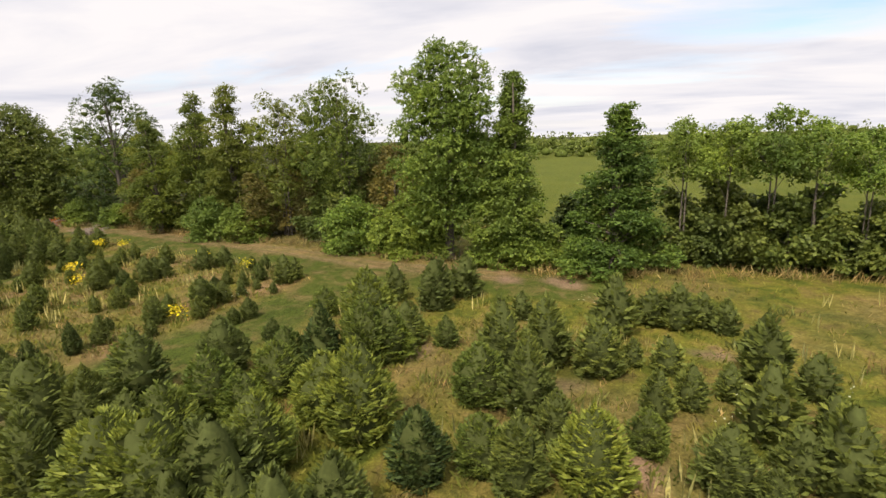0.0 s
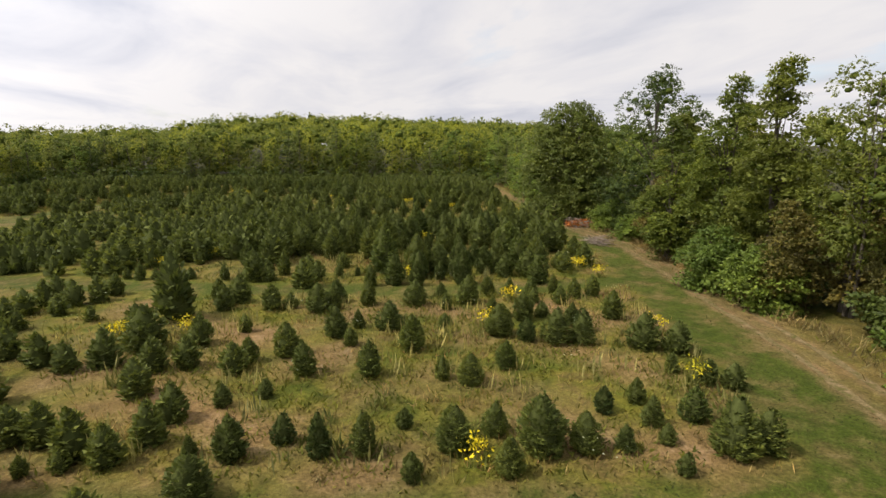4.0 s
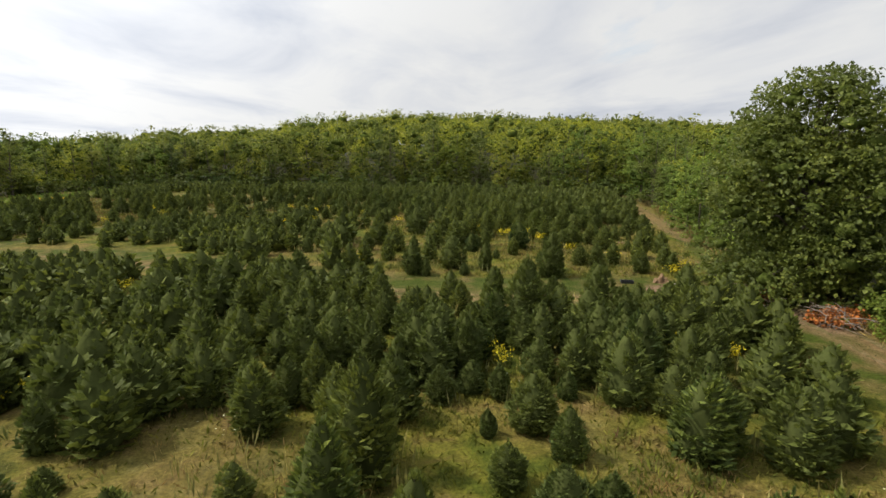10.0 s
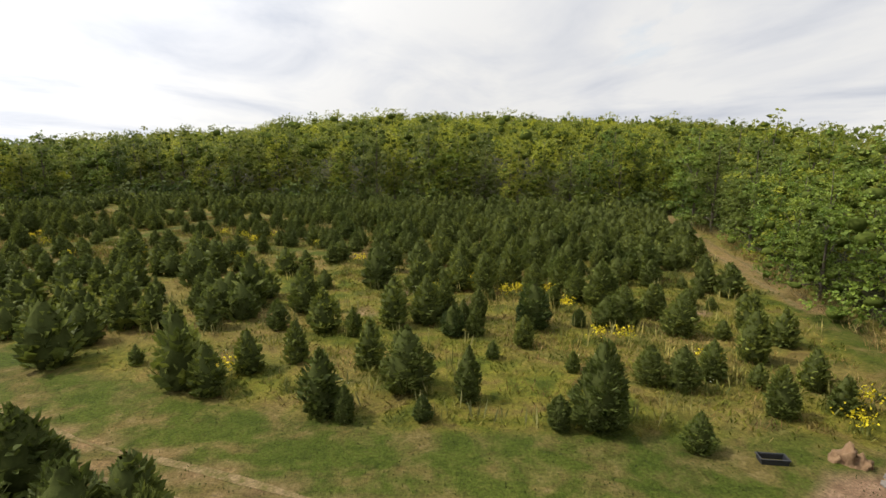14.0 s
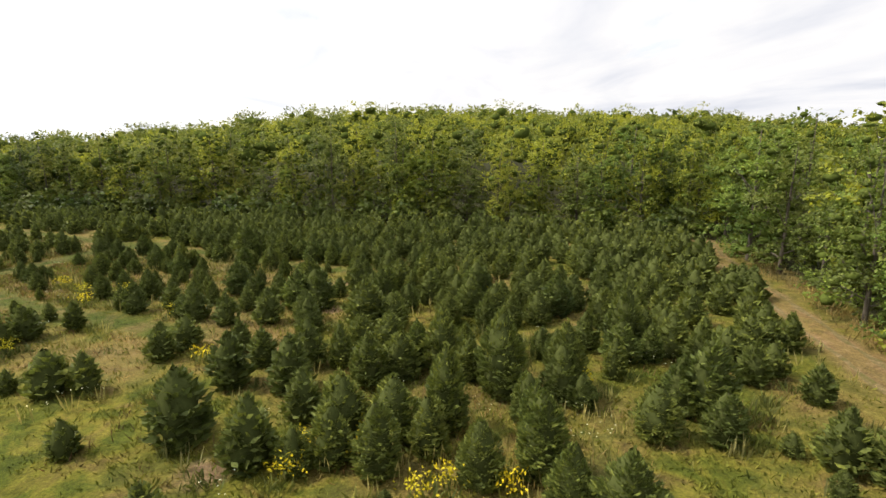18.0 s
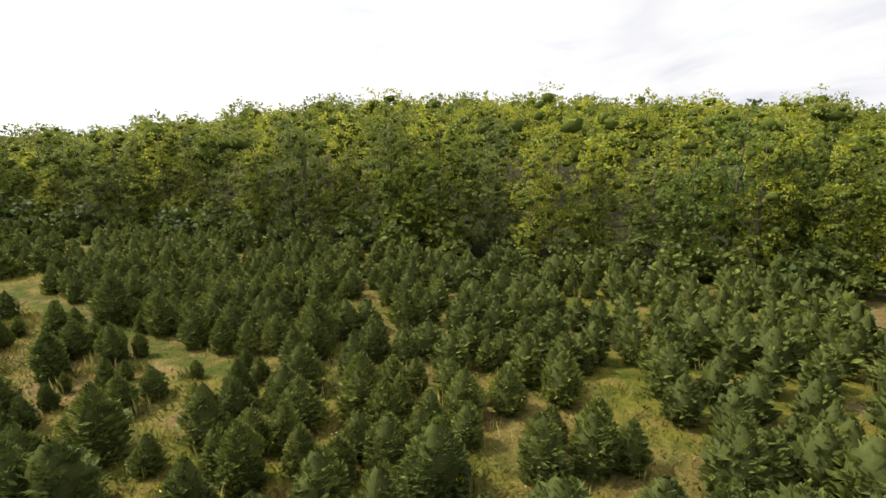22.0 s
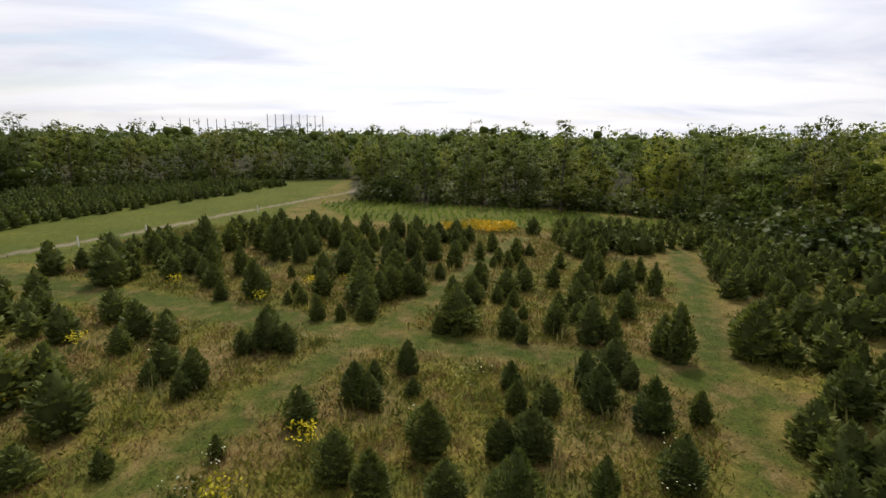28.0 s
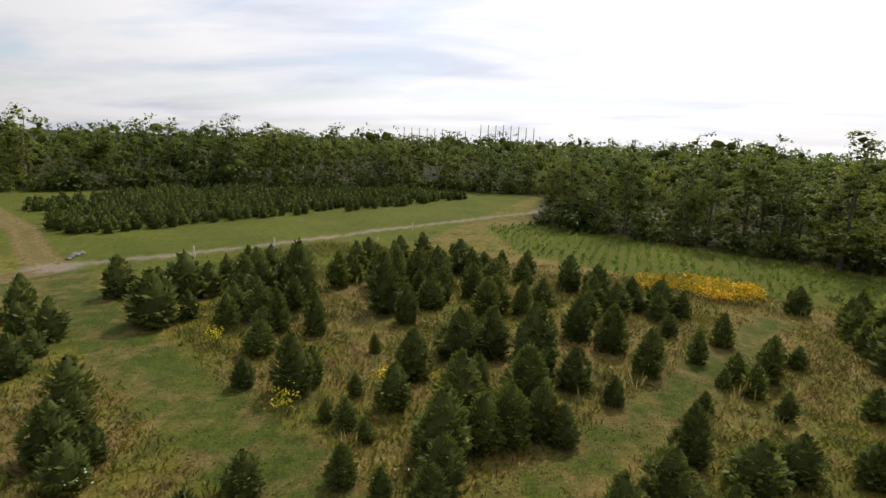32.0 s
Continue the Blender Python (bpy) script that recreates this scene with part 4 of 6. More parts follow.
UPPER_PLOT_B = [(22.2, 91.4, 3.1, 2.2), (22.3, 81.2, 1.7, 1), (23.9, 86.3, 2.1, 1.5), (24.2, 82.7, 2.4, 1.7), (25.3, 90.1, 2.7, 1.9), (26.1, 83.4, 2.9, 2), (26.2, 93.2, 2.2, 1.6), (26.9, 89.8, 1.7, 1.1), (27.1, 84.7, 2.5, 1.4), (27.6, 81.4, 1.7, 1.1), (28.1, 90.3, 2.3, 1.5), (28.1, 91.9, 2.7, 2), (28.2, 83.7, 1.3, 0.9), (28.8, 81.4, 1.7, 1.1), (29.1, 84, 1.9, 1.1), (29.7, 89.8, 2.6, 1.6), (30, 91.9, 2.5, 1.7), (30.2, 88, 0.7, 0.5), (31.3, 91, 2.2, 1.4), (31.9, 92.6, 3.4, 1.7), (32.1, 82.7, 2.6, 1.9), (33.1, 89.3, 2.3, 1.4), (34, 86.7, 1.4, 1), (34.7, 82.9, 1.1, 0.8)]
UPPER_PLOT_C = [(35.1, 89.8, 3, 1.8), (35.1, 93.4, 2, 1.4), (35.2, 92, 2.3, 1.3), (35.7, 87.9, 2.4, 1.4), (36.2, 82.9, 1.8, 1.3), (36.9, 86.6, 3.1, 2), (37.3, 83.1, 2.4, 1.7), (39.3, 84.6, 2.1, 1.6), (39.7, 92.3, 2.1, 1.5), (39.9, 81.8, 2.3, 1.7), (40.4, 86.6, 1.5, 1.1), (41.9, 81.2, 1.1, 0.8), (42, 92, 2, 1.5), (42.2, 93.9, 3.3, 2.2), (42.5, 86.9, 1.3, 1), (43.7, 86.2, 0.9, 0.7), (44, 91.3, 0.9, 0.7), (44.1, 88.9, 1.1, 0.8), (44.5, 80.3, 2.1, 1.4), (45.2, 90.5, 2.3, 1.6), (45.7, 86.2, 1.2, 0.9), (46.5, 89.5, 2.4, 1.8)]
DENSE_PLOT = [(19.1, 120.1, 2.3, 1.6), (19.6, 122.9, 1.9, 1.4), (19.9, 109.1, 1.9, 1.4), (20.1, 113.2, 1.7, 1.2), (20.5, 114.7, 1.4, 1), (20.6, 121.1, 2.1, 1.5), (20.8, 104.2, 2.3, 1.7), (20.9, 119.5, 1.9, 1.3), (20.9, 99.9, 1.8, 1.3), (21.3, 116.6, 0.9, 0.6), (21.6, 110.4, 2.8, 2), (21.7, 107.2, 2.6, 1.9), (21.8, 125.3, 1.9, 1.4), (22.1, 95.9, 2.7, 1.9), (22.7, 98.3, 2, 1.4), (22.7, 128.1, 2.5, 1.8), (22.9, 107.4, 2.7, 2), (22.9, 104.8, 2.1, 1.4), (23.2, 117.6, 1.2, 0.8), (23.6, 103, 2.1, 1.6), (23.8, 109.9, 1.4, 1), (24.4, 116.6, 1.2, 0.9), (24.5, 129.5, 2.1, 1.5), (24.6, 114.4, 2.1, 1.5)]
DENSE_PLOT_B = [(24.9, 95.7, 2.7, 1.9), (25, 98.2, 2.6, 1.7), (25.4, 120.9, 3, 2.1), (25.7, 123.7, 2.4, 1.4), (26.3, 104.9, 1.8, 1.3), (26.6, 116.1, 2.2, 1.6), (26.6, 98.1, 2.4, 1.3), (26.7, 111.6, 1.7, 1.3), (26.7, 114.2, 2.1, 1.5), (26.8, 103.9, 3, 2.2), (27.3, 107, 2.8, 2), (27.3, 109.6, 2.3, 1.6), (27.4, 123.4, 2, 1.5), (27.5, 128.2, 2, 1.4), (28.3, 96.2, 2.5, 1.8), (28.6, 120.8, 2, 1.4), (28.9, 110.5, 1.8, 1.3), (29, 107, 1.8, 1.3), (29.1, 125.4, 2.5, 1.8), (29.2, 115.9, 1.9, 1.4), (30, 114.2, 2.8, 2), (30.2, 121.2, 1.7, 1.2), (30.3, 110.2, 1.7, 1.2), (30.3, 98.3, 2.4, 1.4)]
DENSE_PLOT_C = [(30.7, 125, 2.1, 1.5), (30.8, 115.6, 2.1, 1.5), (30.9, 128, 2, 1.4), (31.2, 107.4, 1.4, 1), (31.4, 120.6, 2, 1.4), (31.5, 95.2, 1.7, 1.2), (31.5, 116.9, 1.5, 1.1), (31.6, 97.8, 3.3, 1.7), (31.7, 111.2, 2, 1.5), (31.7, 104.5, 1.9, 1.4), (32.7, 126, 2.1, 1.5), (32.7, 99.9, 1.7, 1.1), (32.8, 118.9, 2.1, 1.5), (33, 106.3, 2.5, 1.7), (33.5, 110, 2.6, 1.9), (33.6, 120.7, 2.3, 1.6), (33.9, 114.7, 2.1, 1.5), (34.2, 95.7, 3.7, 1.8), (34.5, 119.3, 1.6, 1.1), (34.6, 99.8, 2.4, 1.6), (34.6, 106.2, 2.1, 1.5), (34.7, 123.4, 2.3, 1.6), (35.2, 119.8, 1.9, 1.4), (35.4, 104, 2, 1.4)]
DENSE_PLOT_D = [(35.6, 115.5, 2.1, 1.6), (35.7, 125.6, 2.1, 1.5), (36, 107.1, 1.9, 1.4), (36.3, 121.7, 2.1, 1.5), (36.5, 99.6, 1.6, 1.1), (36.7, 95.1, 2.5, 1.6), (36.8, 111.4, 2.3, 1.7), (36.9, 126.2, 2.1, 1.5), (37, 104.8, 2, 1.5), (37, 98.1, 2, 1.2), (37.1, 96.3, 3.1, 1.5), (37.4, 94.4, 1.5, 1.1), (37.5, 117.7, 2, 1.5), (37.8, 122.6, 2.2, 1.6), (38, 126.6, 2.2, 1.6), (38.1, 119.5, 2.1, 1.6), (38.4, 111.9, 2.4, 1.7), (38.4, 106.2, 2.7, 1.9), (38.9, 119.8, 2, 1.5), (39.3, 125.2, 2.1, 1.5), (39.7, 112.2, 2, 1.4), (39.8, 107.3, 1.7, 1.2), (40.3, 99.1, 2.2, 1.6), (40.7, 104.2, 2.5, 1.8)]
DENSE_PLOT_E = [(41.2, 101.6, 3.4, 1.7), (41.3, 94.2, 2.4, 1.7), (41.8, 99.2, 2, 1.4), (42.2, 119.4, 2.2, 1.6), (42.2, 107, 1.5, 1.1), (42.3, 115.7, 2.1, 1.4), (42.5, 111, 2.8, 2), (42.7, 104.3, 2.5, 1.8), (43.1, 99.9, 2.6, 1.9), (43.3, 97.3, 3, 1.6), (43.3, 107.3, 2.2, 1.6), (44.2, 117.6, 2.1, 1.5), (44.9, 108.8, 2.3, 1.6), (45.1, 106.5, 2.2, 1.6), (45.2, 111.8, 2.5, 1.8), (45.6, 96.9, 2.2, 1.6), (45.8, 102.3, 1.4, 0.9), (45.9, 104.4, 2.6, 1.9), (46, 101, 1.4, 1), (46, 110.7, 2.9, 2.1), (46.6, 118.5, 2.2, 1.6), (46.7, 110, 2, 1.5), (46.9, 97.7, 1.8, 1.2), (47.4, 95.2, 1.8, 1.3)]
DENSE_PLOT_F = [(48.5, 100.9, 1.8, 1.3), (48.6, 118.2, 2.3, 1.7), (48.8, 107, 2, 1.5), (48.8, 110.6, 2.1, 1.5), (50.1, 105.8, 2.6, 1.4), (50.4, 111.2, 1.6, 1.1), (50.5, 104.7, 1.3, 0.9), (51.1, 114.7, 2.1, 1.6), (51.9, 119.5, 1.9, 1.4)]
TURN_PLOT = [(3, 115.2, 1.9, 1.4), (3.1, 108.5, 0.9, 0.6), (3.1, 127.8, 2, 1.5), (3.1, 118.5, 1.7, 1.3), (3.2, 117.5, 1.4, 1), (3.9, 131.2, 2.2, 1.6), (4, 105.4, 1, 0.7), (4.1, 112.4, 1.6, 1.1), (4.3, 103.2, 1.4, 1), (4.8, 122.7, 1.7, 1.1), (5, 100.3, 2.6, 1.9), (5.3, 113.6, 1.7, 1.3), (5.4, 115.7, 1.4, 1), (5.6, 99.2, 2.7, 1.9), (5.7, 120.1, 1.6, 0.8), (6.3, 117.5, 2.2, 1.3), (6.7, 131.5, 2.4, 1.8), (7, 111.9, 1.3, 0.9), (7.1, 104.3, 1.2, 0.8), (7.1, 103, 1.3, 0.9), (7.2, 109.1, 1.7, 1.3), (7.8, 116.3, 1.3, 0.9), (8.2, 117.9, 2.2, 1.4), (8.2, 101.2, 2.1, 1.5)]
TURN_PLOT_B = [(8.3, 120.1, 1.2, 0.8), (8.9, 118.6, 1.5, 1), (9, 121.8, 1.6, 1.1), (9, 111.1, 0.9, 0.7), (9, 94.7, 2.8, 2), (9.5, 115.2, 2, 1.3), (9.8, 125.7, 1.9, 1.4), (9.8, 102.8, 1.8, 1.3), (10.1, 106.8, 1.6, 1.2), (10.3, 120.5, 1.8, 1.2), (10.3, 112.7, 0.9, 0.6), (10.3, 126.9, 2.3, 1.7), (10.4, 95.6, 1.4, 1), (10.4, 110.3, 1.7, 1), (10.6, 128.9, 2.1, 1.5), (10.6, 113.5, 1, 0.7), (10.7, 109, 2.2, 1.3), (10.8, 121.3, 1.4, 1), (10.9, 127.3, 1.9, 1.4), (11, 111.4, 1, 0.7), (11.1, 115.8, 1.5, 1), (11.5, 114.3, 1.2, 0.7), (11.5, 106, 2.2, 1.6), (11.9, 122.9, 3.2, 2.2)]
TURN_PLOT_C = [(12, 109.8, 0.9, 0.7), (12.6, 112.8, 1.2, 0.9), (12.6, 94.9, 1.2, 0.8), (13.2, 120, 1.2, 0.9), (13.3, 122.8, 1.6, 1.1), (13.5, 106.8, 2, 1.4), (13.7, 116.9, 1.6, 1.1), (13.7, 118.1, 2, 1.4), (13.9, 109.4, 1.5, 0.9), (13.9, 119.1, 1.4, 1), (14, 110.8, 1.3, 0.9), (14.1, 108.4, 1.7, 1.3), (14.3, 123.1, 1.8, 1.3), (14.4, 106, 0.9, 0.6), (14.5, 94.9, 2.2, 1.6), (14.8, 121.4, 1.2, 0.9), (14.8, 115.5, 2.4, 1.7), (14.9, 105.2, 1.5, 1.1), (15.7, 123.3, 1.8, 1.3), (15.7, 107.9, 1.7, 1), (16, 95.1, 2, 1.4), (16, 112, 2, 1.4), (16, 104.8, 2.2, 1.6), (16.1, 117.7, 2, 1.4)]
TURN_PLOT_D = [(16.3, 110.5, 2.4, 1.7), (16.4, 114.5, 1, 0.5), (16.7, 124.4, 1.5, 1.1), (17, 118.5, 1.3, 0.8), (17, 113.1, 1.2, 0.7), (17.1, 126.8, 2.2, 1.6), (17.3, 98.8, 2, 1.5), (17.4, 111.6, 1.4, 0.9), (17.5, 122, 1.9, 1.3), (17.7, 110.6, 1.3, 0.9), (17.8, 100.3, 1.9, 1.4), (18, 108.6, 1.7, 1.2), (18.1, 127.2, 2.1, 1.5), (18.2, 114.8, 1.6, 1), (18.2, 115.9, 1, 0.6), (18.4, 103.9, 2.1, 1.5), (18.5, 106.7, 1.6, 1.1)]
CROSS_LANE = [(-12, 137.2, 1.7, 1.2), (-11.4, 124.1, 1.9, 1.4), (-11.2, 122.9, 1.3, 0.9), (-11, 111.7, 1.8, 1.2), (-10.4, 136.9, 1.6, 1), (-10.1, 126.5, 1.8, 1.3), (-10.1, 111.7, 1.5, 1.1), (-10, 110.3, 1, 0.7), (-10, 120.6, 0.9, 0.7), (-10, 109, 1.4, 0.9), (-9.9, 97.9, 2, 1.4), (-9.8, 116.6, 2.7, 1.5), (-9.4, 123.5, 1.3, 1), (-9.2, 99.2, 1.4, 1), (-9, 124.2, 1.1, 0.8), (-8.6, 106.7, 1.4, 1), (-8.3, 116.8, 2.5, 1.9), (-7.9, 101.7, 1.4, 1), (-7.9, 115.8, 1.2, 0.8), (-7.9, 121.9, 1.8, 1.3), (-7.6, 119.4, 1.7, 1.2), (-7.6, 100.4, 2, 1.5), (-7.4, 116.7, 0.7, 0.5), (-6.8, 102.2, 1.6, 1.1)]
CROSS_LANE_B = [(-6.6, 131.4, 1.9, 1.4), (-6.5, 123.4, 2.5, 1.3), (-6.4, 119.9, 1.1, 0.7), (-6, 132.7, 1.9, 1.4), (-5.9, 124.3, 1.8, 0.9), (-5.8, 107.5, 2.1, 1.5), (-5.5, 108.5, 1.5, 1.1), (-5.5, 100.6, 1.4, 1), (-5.3, 106.5, 1.2, 0.9), (-5, 126.4, 2.1, 1.2), (-4.5, 130.6, 3, 2.1), (-4.2, 126.7, 2.9, 1.5), (-3.1, 114.3, 1.5, 0.8), (-3.1, 103.9, 1.6, 1.2), (-2.7, 123.2, 1.8, 1.3), (-2.1, 103.7, 1.1, 0.8), (-1.9, 105.6, 1.8, 1.3), (-1.7, 113, 1.2, 0.7), (-1.6, 121.7, 1.6, 1.1), (-1.5, 118.6, 1.2, 0.9), (-1.5, 123.5, 1.2, 0.8), (-1.4, 100.1, 2.2, 1.6), (-1, 114.6, 0.8, 0.6), (-1, 105.5, 1.2, 0.8)]
CROSS_LANE_C = [(-0.9, 97.7, 1.5, 1.1), (-0.5, 112.4, 1.7, 1.2), (-0.2, 99, 2.9, 2.1), (-0.1, 113, 1.4, 1), (0.1, 121.7, 1.9, 1.1), (0.2, 131.7, 1.7, 1.2), (0.3, 119.7, 1.2, 0.9), (0.4, 118.5, 1.3, 0.9), (1.2, 110.7, 1.5, 1.1), (1.2, 125.1, 1.3, 0.9), (1.3, 102.4, 2.4, 1.7), (1.7, 123.1, 2, 1.4)]
WEST_ROWS = [(-32.2, 116.8, 1.3, 1), (-31.5, 102.2, 2.6, 1.4), (-30.7, 111.1, 1.9, 1.3), (-29.5, 101.3, 3.2, 1.6), (-28.3, 118.4, 1.4, 1), (-28, 121, 1.9, 1.2), (-26.5, 123, 1.5, 1), (-26.2, 124, 1.2, 0.9), (-25.5, 113.8, 2.4, 1.6), (-25, 102.8, 3.8, 1.9), (-24.9, 119.6, 1.7, 1), (-24.7, 115.6, 2.6, 1.6), (-24.7, 97.1, 3.9, 1.9), (-23.9, 122.4, 2.2, 1.1), (-23.7, 104.8, 2.3, 1.4), (-23.4, 121, 1.4, 0.9), (-22.4, 120.4, 0.9, 0.6), (-22.3, 117.3, 2.3, 1.4), (-22.1, 121.5, 1.5, 1), (-21.8, 125.6, 1.4, 1), (-21.4, 110.4, 2.5, 1.7), (-20.5, 109, 2.5, 1.9), (-20.3, 96, 2, 1.3), (-20.2, 122.3, 1.2, 0.8)]
WEST_ROWS_B = [(-20.1, 112.5, 3.4, 2.2), (-20, 101.4, 2.4, 1.2), (-19.5, 99.5, 2.4, 1.2), (-19.5, 114.4, 1.9, 1.4), (-19.1, 105.3, 1, 0.6), (-19.1, 119.3, 1.1, 0.8), (-18.9, 94.1, 1.7, 1.2), (-18.7, 127.6, 2.2, 1.2), (-18.6, 97, 2, 1.4), (-18.6, 116.1, 1.3, 0.9), (-18.5, 99.3, 1.7, 1.2), (-18, 130.4, 1.9, 1.1), (-17.5, 108, 2.3, 1.7), (-17.1, 112.9, 2.7, 1.9), (-16.7, 100.6, 1.8, 1.3), (-16.7, 111.1, 2.1, 1), (-16.5, 123.8, 1.6, 1.1), (-16.3, 126.1, 2.7, 1.4), (-15.9, 121.7, 1.7, 1.2), (-15.6, 118.6, 2.2, 1.2), (-15.2, 128.3, 2.3, 1.5), (-15.1, 104.5, 1.7, 1.1), (-15, 106.6, 1, 0.7), (-15, 113.8, 2.1, 1.3)]
WEST_ROWS_C = [(-15, 127.2, 1.4, 1), (-14.9, 114.6, 1.5, 1.1), (-14.7, 108.4, 1.9, 1.3), (-14.7, 130.1, 2.2, 1.1), (-14.5, 120.3, 1.9, 1.4), (-14.4, 111.1, 3, 2.2), (-14.3, 112.9, 2.3, 1.4), (-14.2, 104.3, 2.6, 1.6), (-14, 135, 2.4, 1.7), (-13.9, 125, 2.1, 1.5), (-13.8, 102.2, 1.3, 0.9), (-13.5, 112.2, 2, 1.4), (-13, 119.5, 1.2, 0.8), (-12.9, 117.9, 2, 1.4), (-12.9, 106.6, 0.9, 0.6), (-12.8, 107.5, 1.2, 0.9), (-12.4, 111.2, 2.5, 1.9), (-12.3, 120.4, 1.2, 0.8), (-12.3, 108.5, 0.9, 0.6)]
PLANTED = [*SOUTH_CORNER, *SOUTH_CORNER_B, *SOUTH_CORNER_C, *FIRST_ROWS, *FIRST_ROWS_B, *SECOND_ROWS, *SECOND_ROWS_B, *SECOND_ROWS_C, *LANE_SIDE, *LANE_SIDE_B, *LANE_SIDE_C, *MIDDLE_PLOT, *MIDDLE_PLOT_B, *MIDDLE_PLOT_C, *TRACK_SIDE, *TRACK_SIDE_B, *UPPER_PLOT, *UPPER_PLOT_B, *UPPER_PLOT_C, *DENSE_PLOT, *DENSE_PLOT_B, *DENSE_PLOT_C, *DENSE_PLOT_D, *DENSE_PLOT_E, *DENSE_PLOT_F, *TURN_PLOT, *TURN_PLOT_B, *TURN_PLOT_C, *TURN_PLOT_D, *CROSS_LANE, *CROSS_LANE_B, *CROSS_LANE_C, *WEST_ROWS, *WEST_ROWS_B, *WEST_ROWS_C]


# ---- conifers ----
rng = np.random.default_rng(5)


def path_gap(x, y):
    return along(np.array(x), np.array(y), FLIGHT)


FLIGHT = [(0, 0), (12.4, 3.9), (18.6, 13), (22.7, 24), (25.3, 39), (28, 57), (32.5, 74), (35.4, 90), (35, 100), (30.4, 109.6), (24.8, 113.2), (14.3, 116.2), (2, 116.2)]
SLIM = 0.64    # width of the built forms for a height of one
GAZE = FLIGHT + [(-10, 112), (-22, 108)]
DARK = "dark green planted conifer with a dense pointed crown"
KINDS = [conifer(20 + k, 1.0, s, M_NEEDLE, DARK) for k, s in enumerate((0.32, 0.29, 0.35, 0.31, 0.27, 0.37))]
SPARE = [conifer(30 + k, 1.0, s, M_NEEDLE, DARK, 1300, 0.105, 0.31) for k, s in enumerate((0.32, 0.29, 0.35, 0.31, 0.27, 0.37))]
PALES = [conifer(40 + k, 1.0, s, M_NEEDLE_PALE, "light green planted conifer with feathery shoots") for k, s in enumerate((0.36, 0.40))]
order = sorted(PLANTED, key=lambda p: float(path_gap(p[0], p[1])))
for n, (x, y, h, w) in enumerate(order[:300]):
    pale = y < 14 and rng.random() < 0.65
    kind = PALES[n % 2] if pale else (KINDS if n < 130 else SPARE)[int(rng.integers(6))]
    label = "young, small dark green conifer in dry grass" if h < 1.35 else ("tall dark green conifer among the weeds" if h > 2.7 else "")
    ob = put(kind, x, y, rng.uniform(0, 360), h * 1.04, w / h / SLIM)
    if label and not pale:
        ob["label"] = label
for k in KINDS + SPARE + PALES:
    drop(k)

PLOTTED = [  # stretches where every conifer is set out above
    [(9, 13.8), (13.7, -6.2), (26.9, -11.3), (24.6, 7.1), (19.3, 27.4)],
    [(10.3, 16.5), (19.8, -0.1), (31.5, -1.3), (24.4, 13.6), (15.1, 28.2)],
    [(8.3, 19.1), (28.7, 13.1), (50.1, 28.2), (24.8, 36.5), (1, 40.3)],
    [(9.9, 30.5), (32.3, 29.6), (42.9, 42.4), (21.8, 44.6), (0.7, 44)],
    [(11.7, 37.2), (34.1, 37.2), (44.1, 50.3), (23, 51.5), (2.3, 50)],
    [(13.7, 49.9), (36.4, 49.8), (46.4, 63), (25.1, 64.4), (3.9, 63)],
    [(14.9, 57.7), (37.3, 57.8), (47.3, 71), (26.1, 72.2), (5.1, 70.8)],
    [(15.5, 68), (39.2, 68.5), (48.8, 81.8), (27.1, 82.5), (5.7, 80.6)],
    [(18.3, 82.6), (43.5, 83.4), (53.8, 98.1), (30.4, 98.8), (7.1, 96.6)],
    [(20.1, 93.9), (45.4, 94.9), (55.4, 109.7), (32.1, 110.3), (8.6, 108)],
    [(17.8, 109.3), (38.6, 120.7), (41.3, 137.9), (21.1, 128), (3.1, 116.2)],
    [(12.2, 103.4), (15, 125.3), (-0.5, 140.6), (-5, 116.8), (-6.1, 93.2)],
    [(0.1, 104.7), (0.8, 128.8), (-15.5, 141.8), (-17.6, 117.3), (-16.4, 93.2)],
    [(-6.4, 101.8), (-15.8, 123), (-35.8, 128.8), (-25.7, 106.2), (-14.8, 88.5)],
    [(21.5, 104.1), (47, 105.4), (56.6, 119.9), (33.4, 120.4), (9.7, 118)],
    [(14.9, 103.4), (21.7, 123.8), (13.2, 135.9), (5.7, 117.7), (0.5, 98.5)],
    [(12.5, 42.4), (35.3, 42.1), (45.3, 55.2), (24.1, 56.8), (2.8, 55.8)],
    [(-5.6, 104.1), (-9.6, 128.2), (-25.6, 137.1), (-22.6, 113.8), (-17.1, 92.8)],
    [(19.2, 88.4), (44.5, 89.3), (54.7, 104), (31.3, 104.7), (7.8, 102.6)],
]

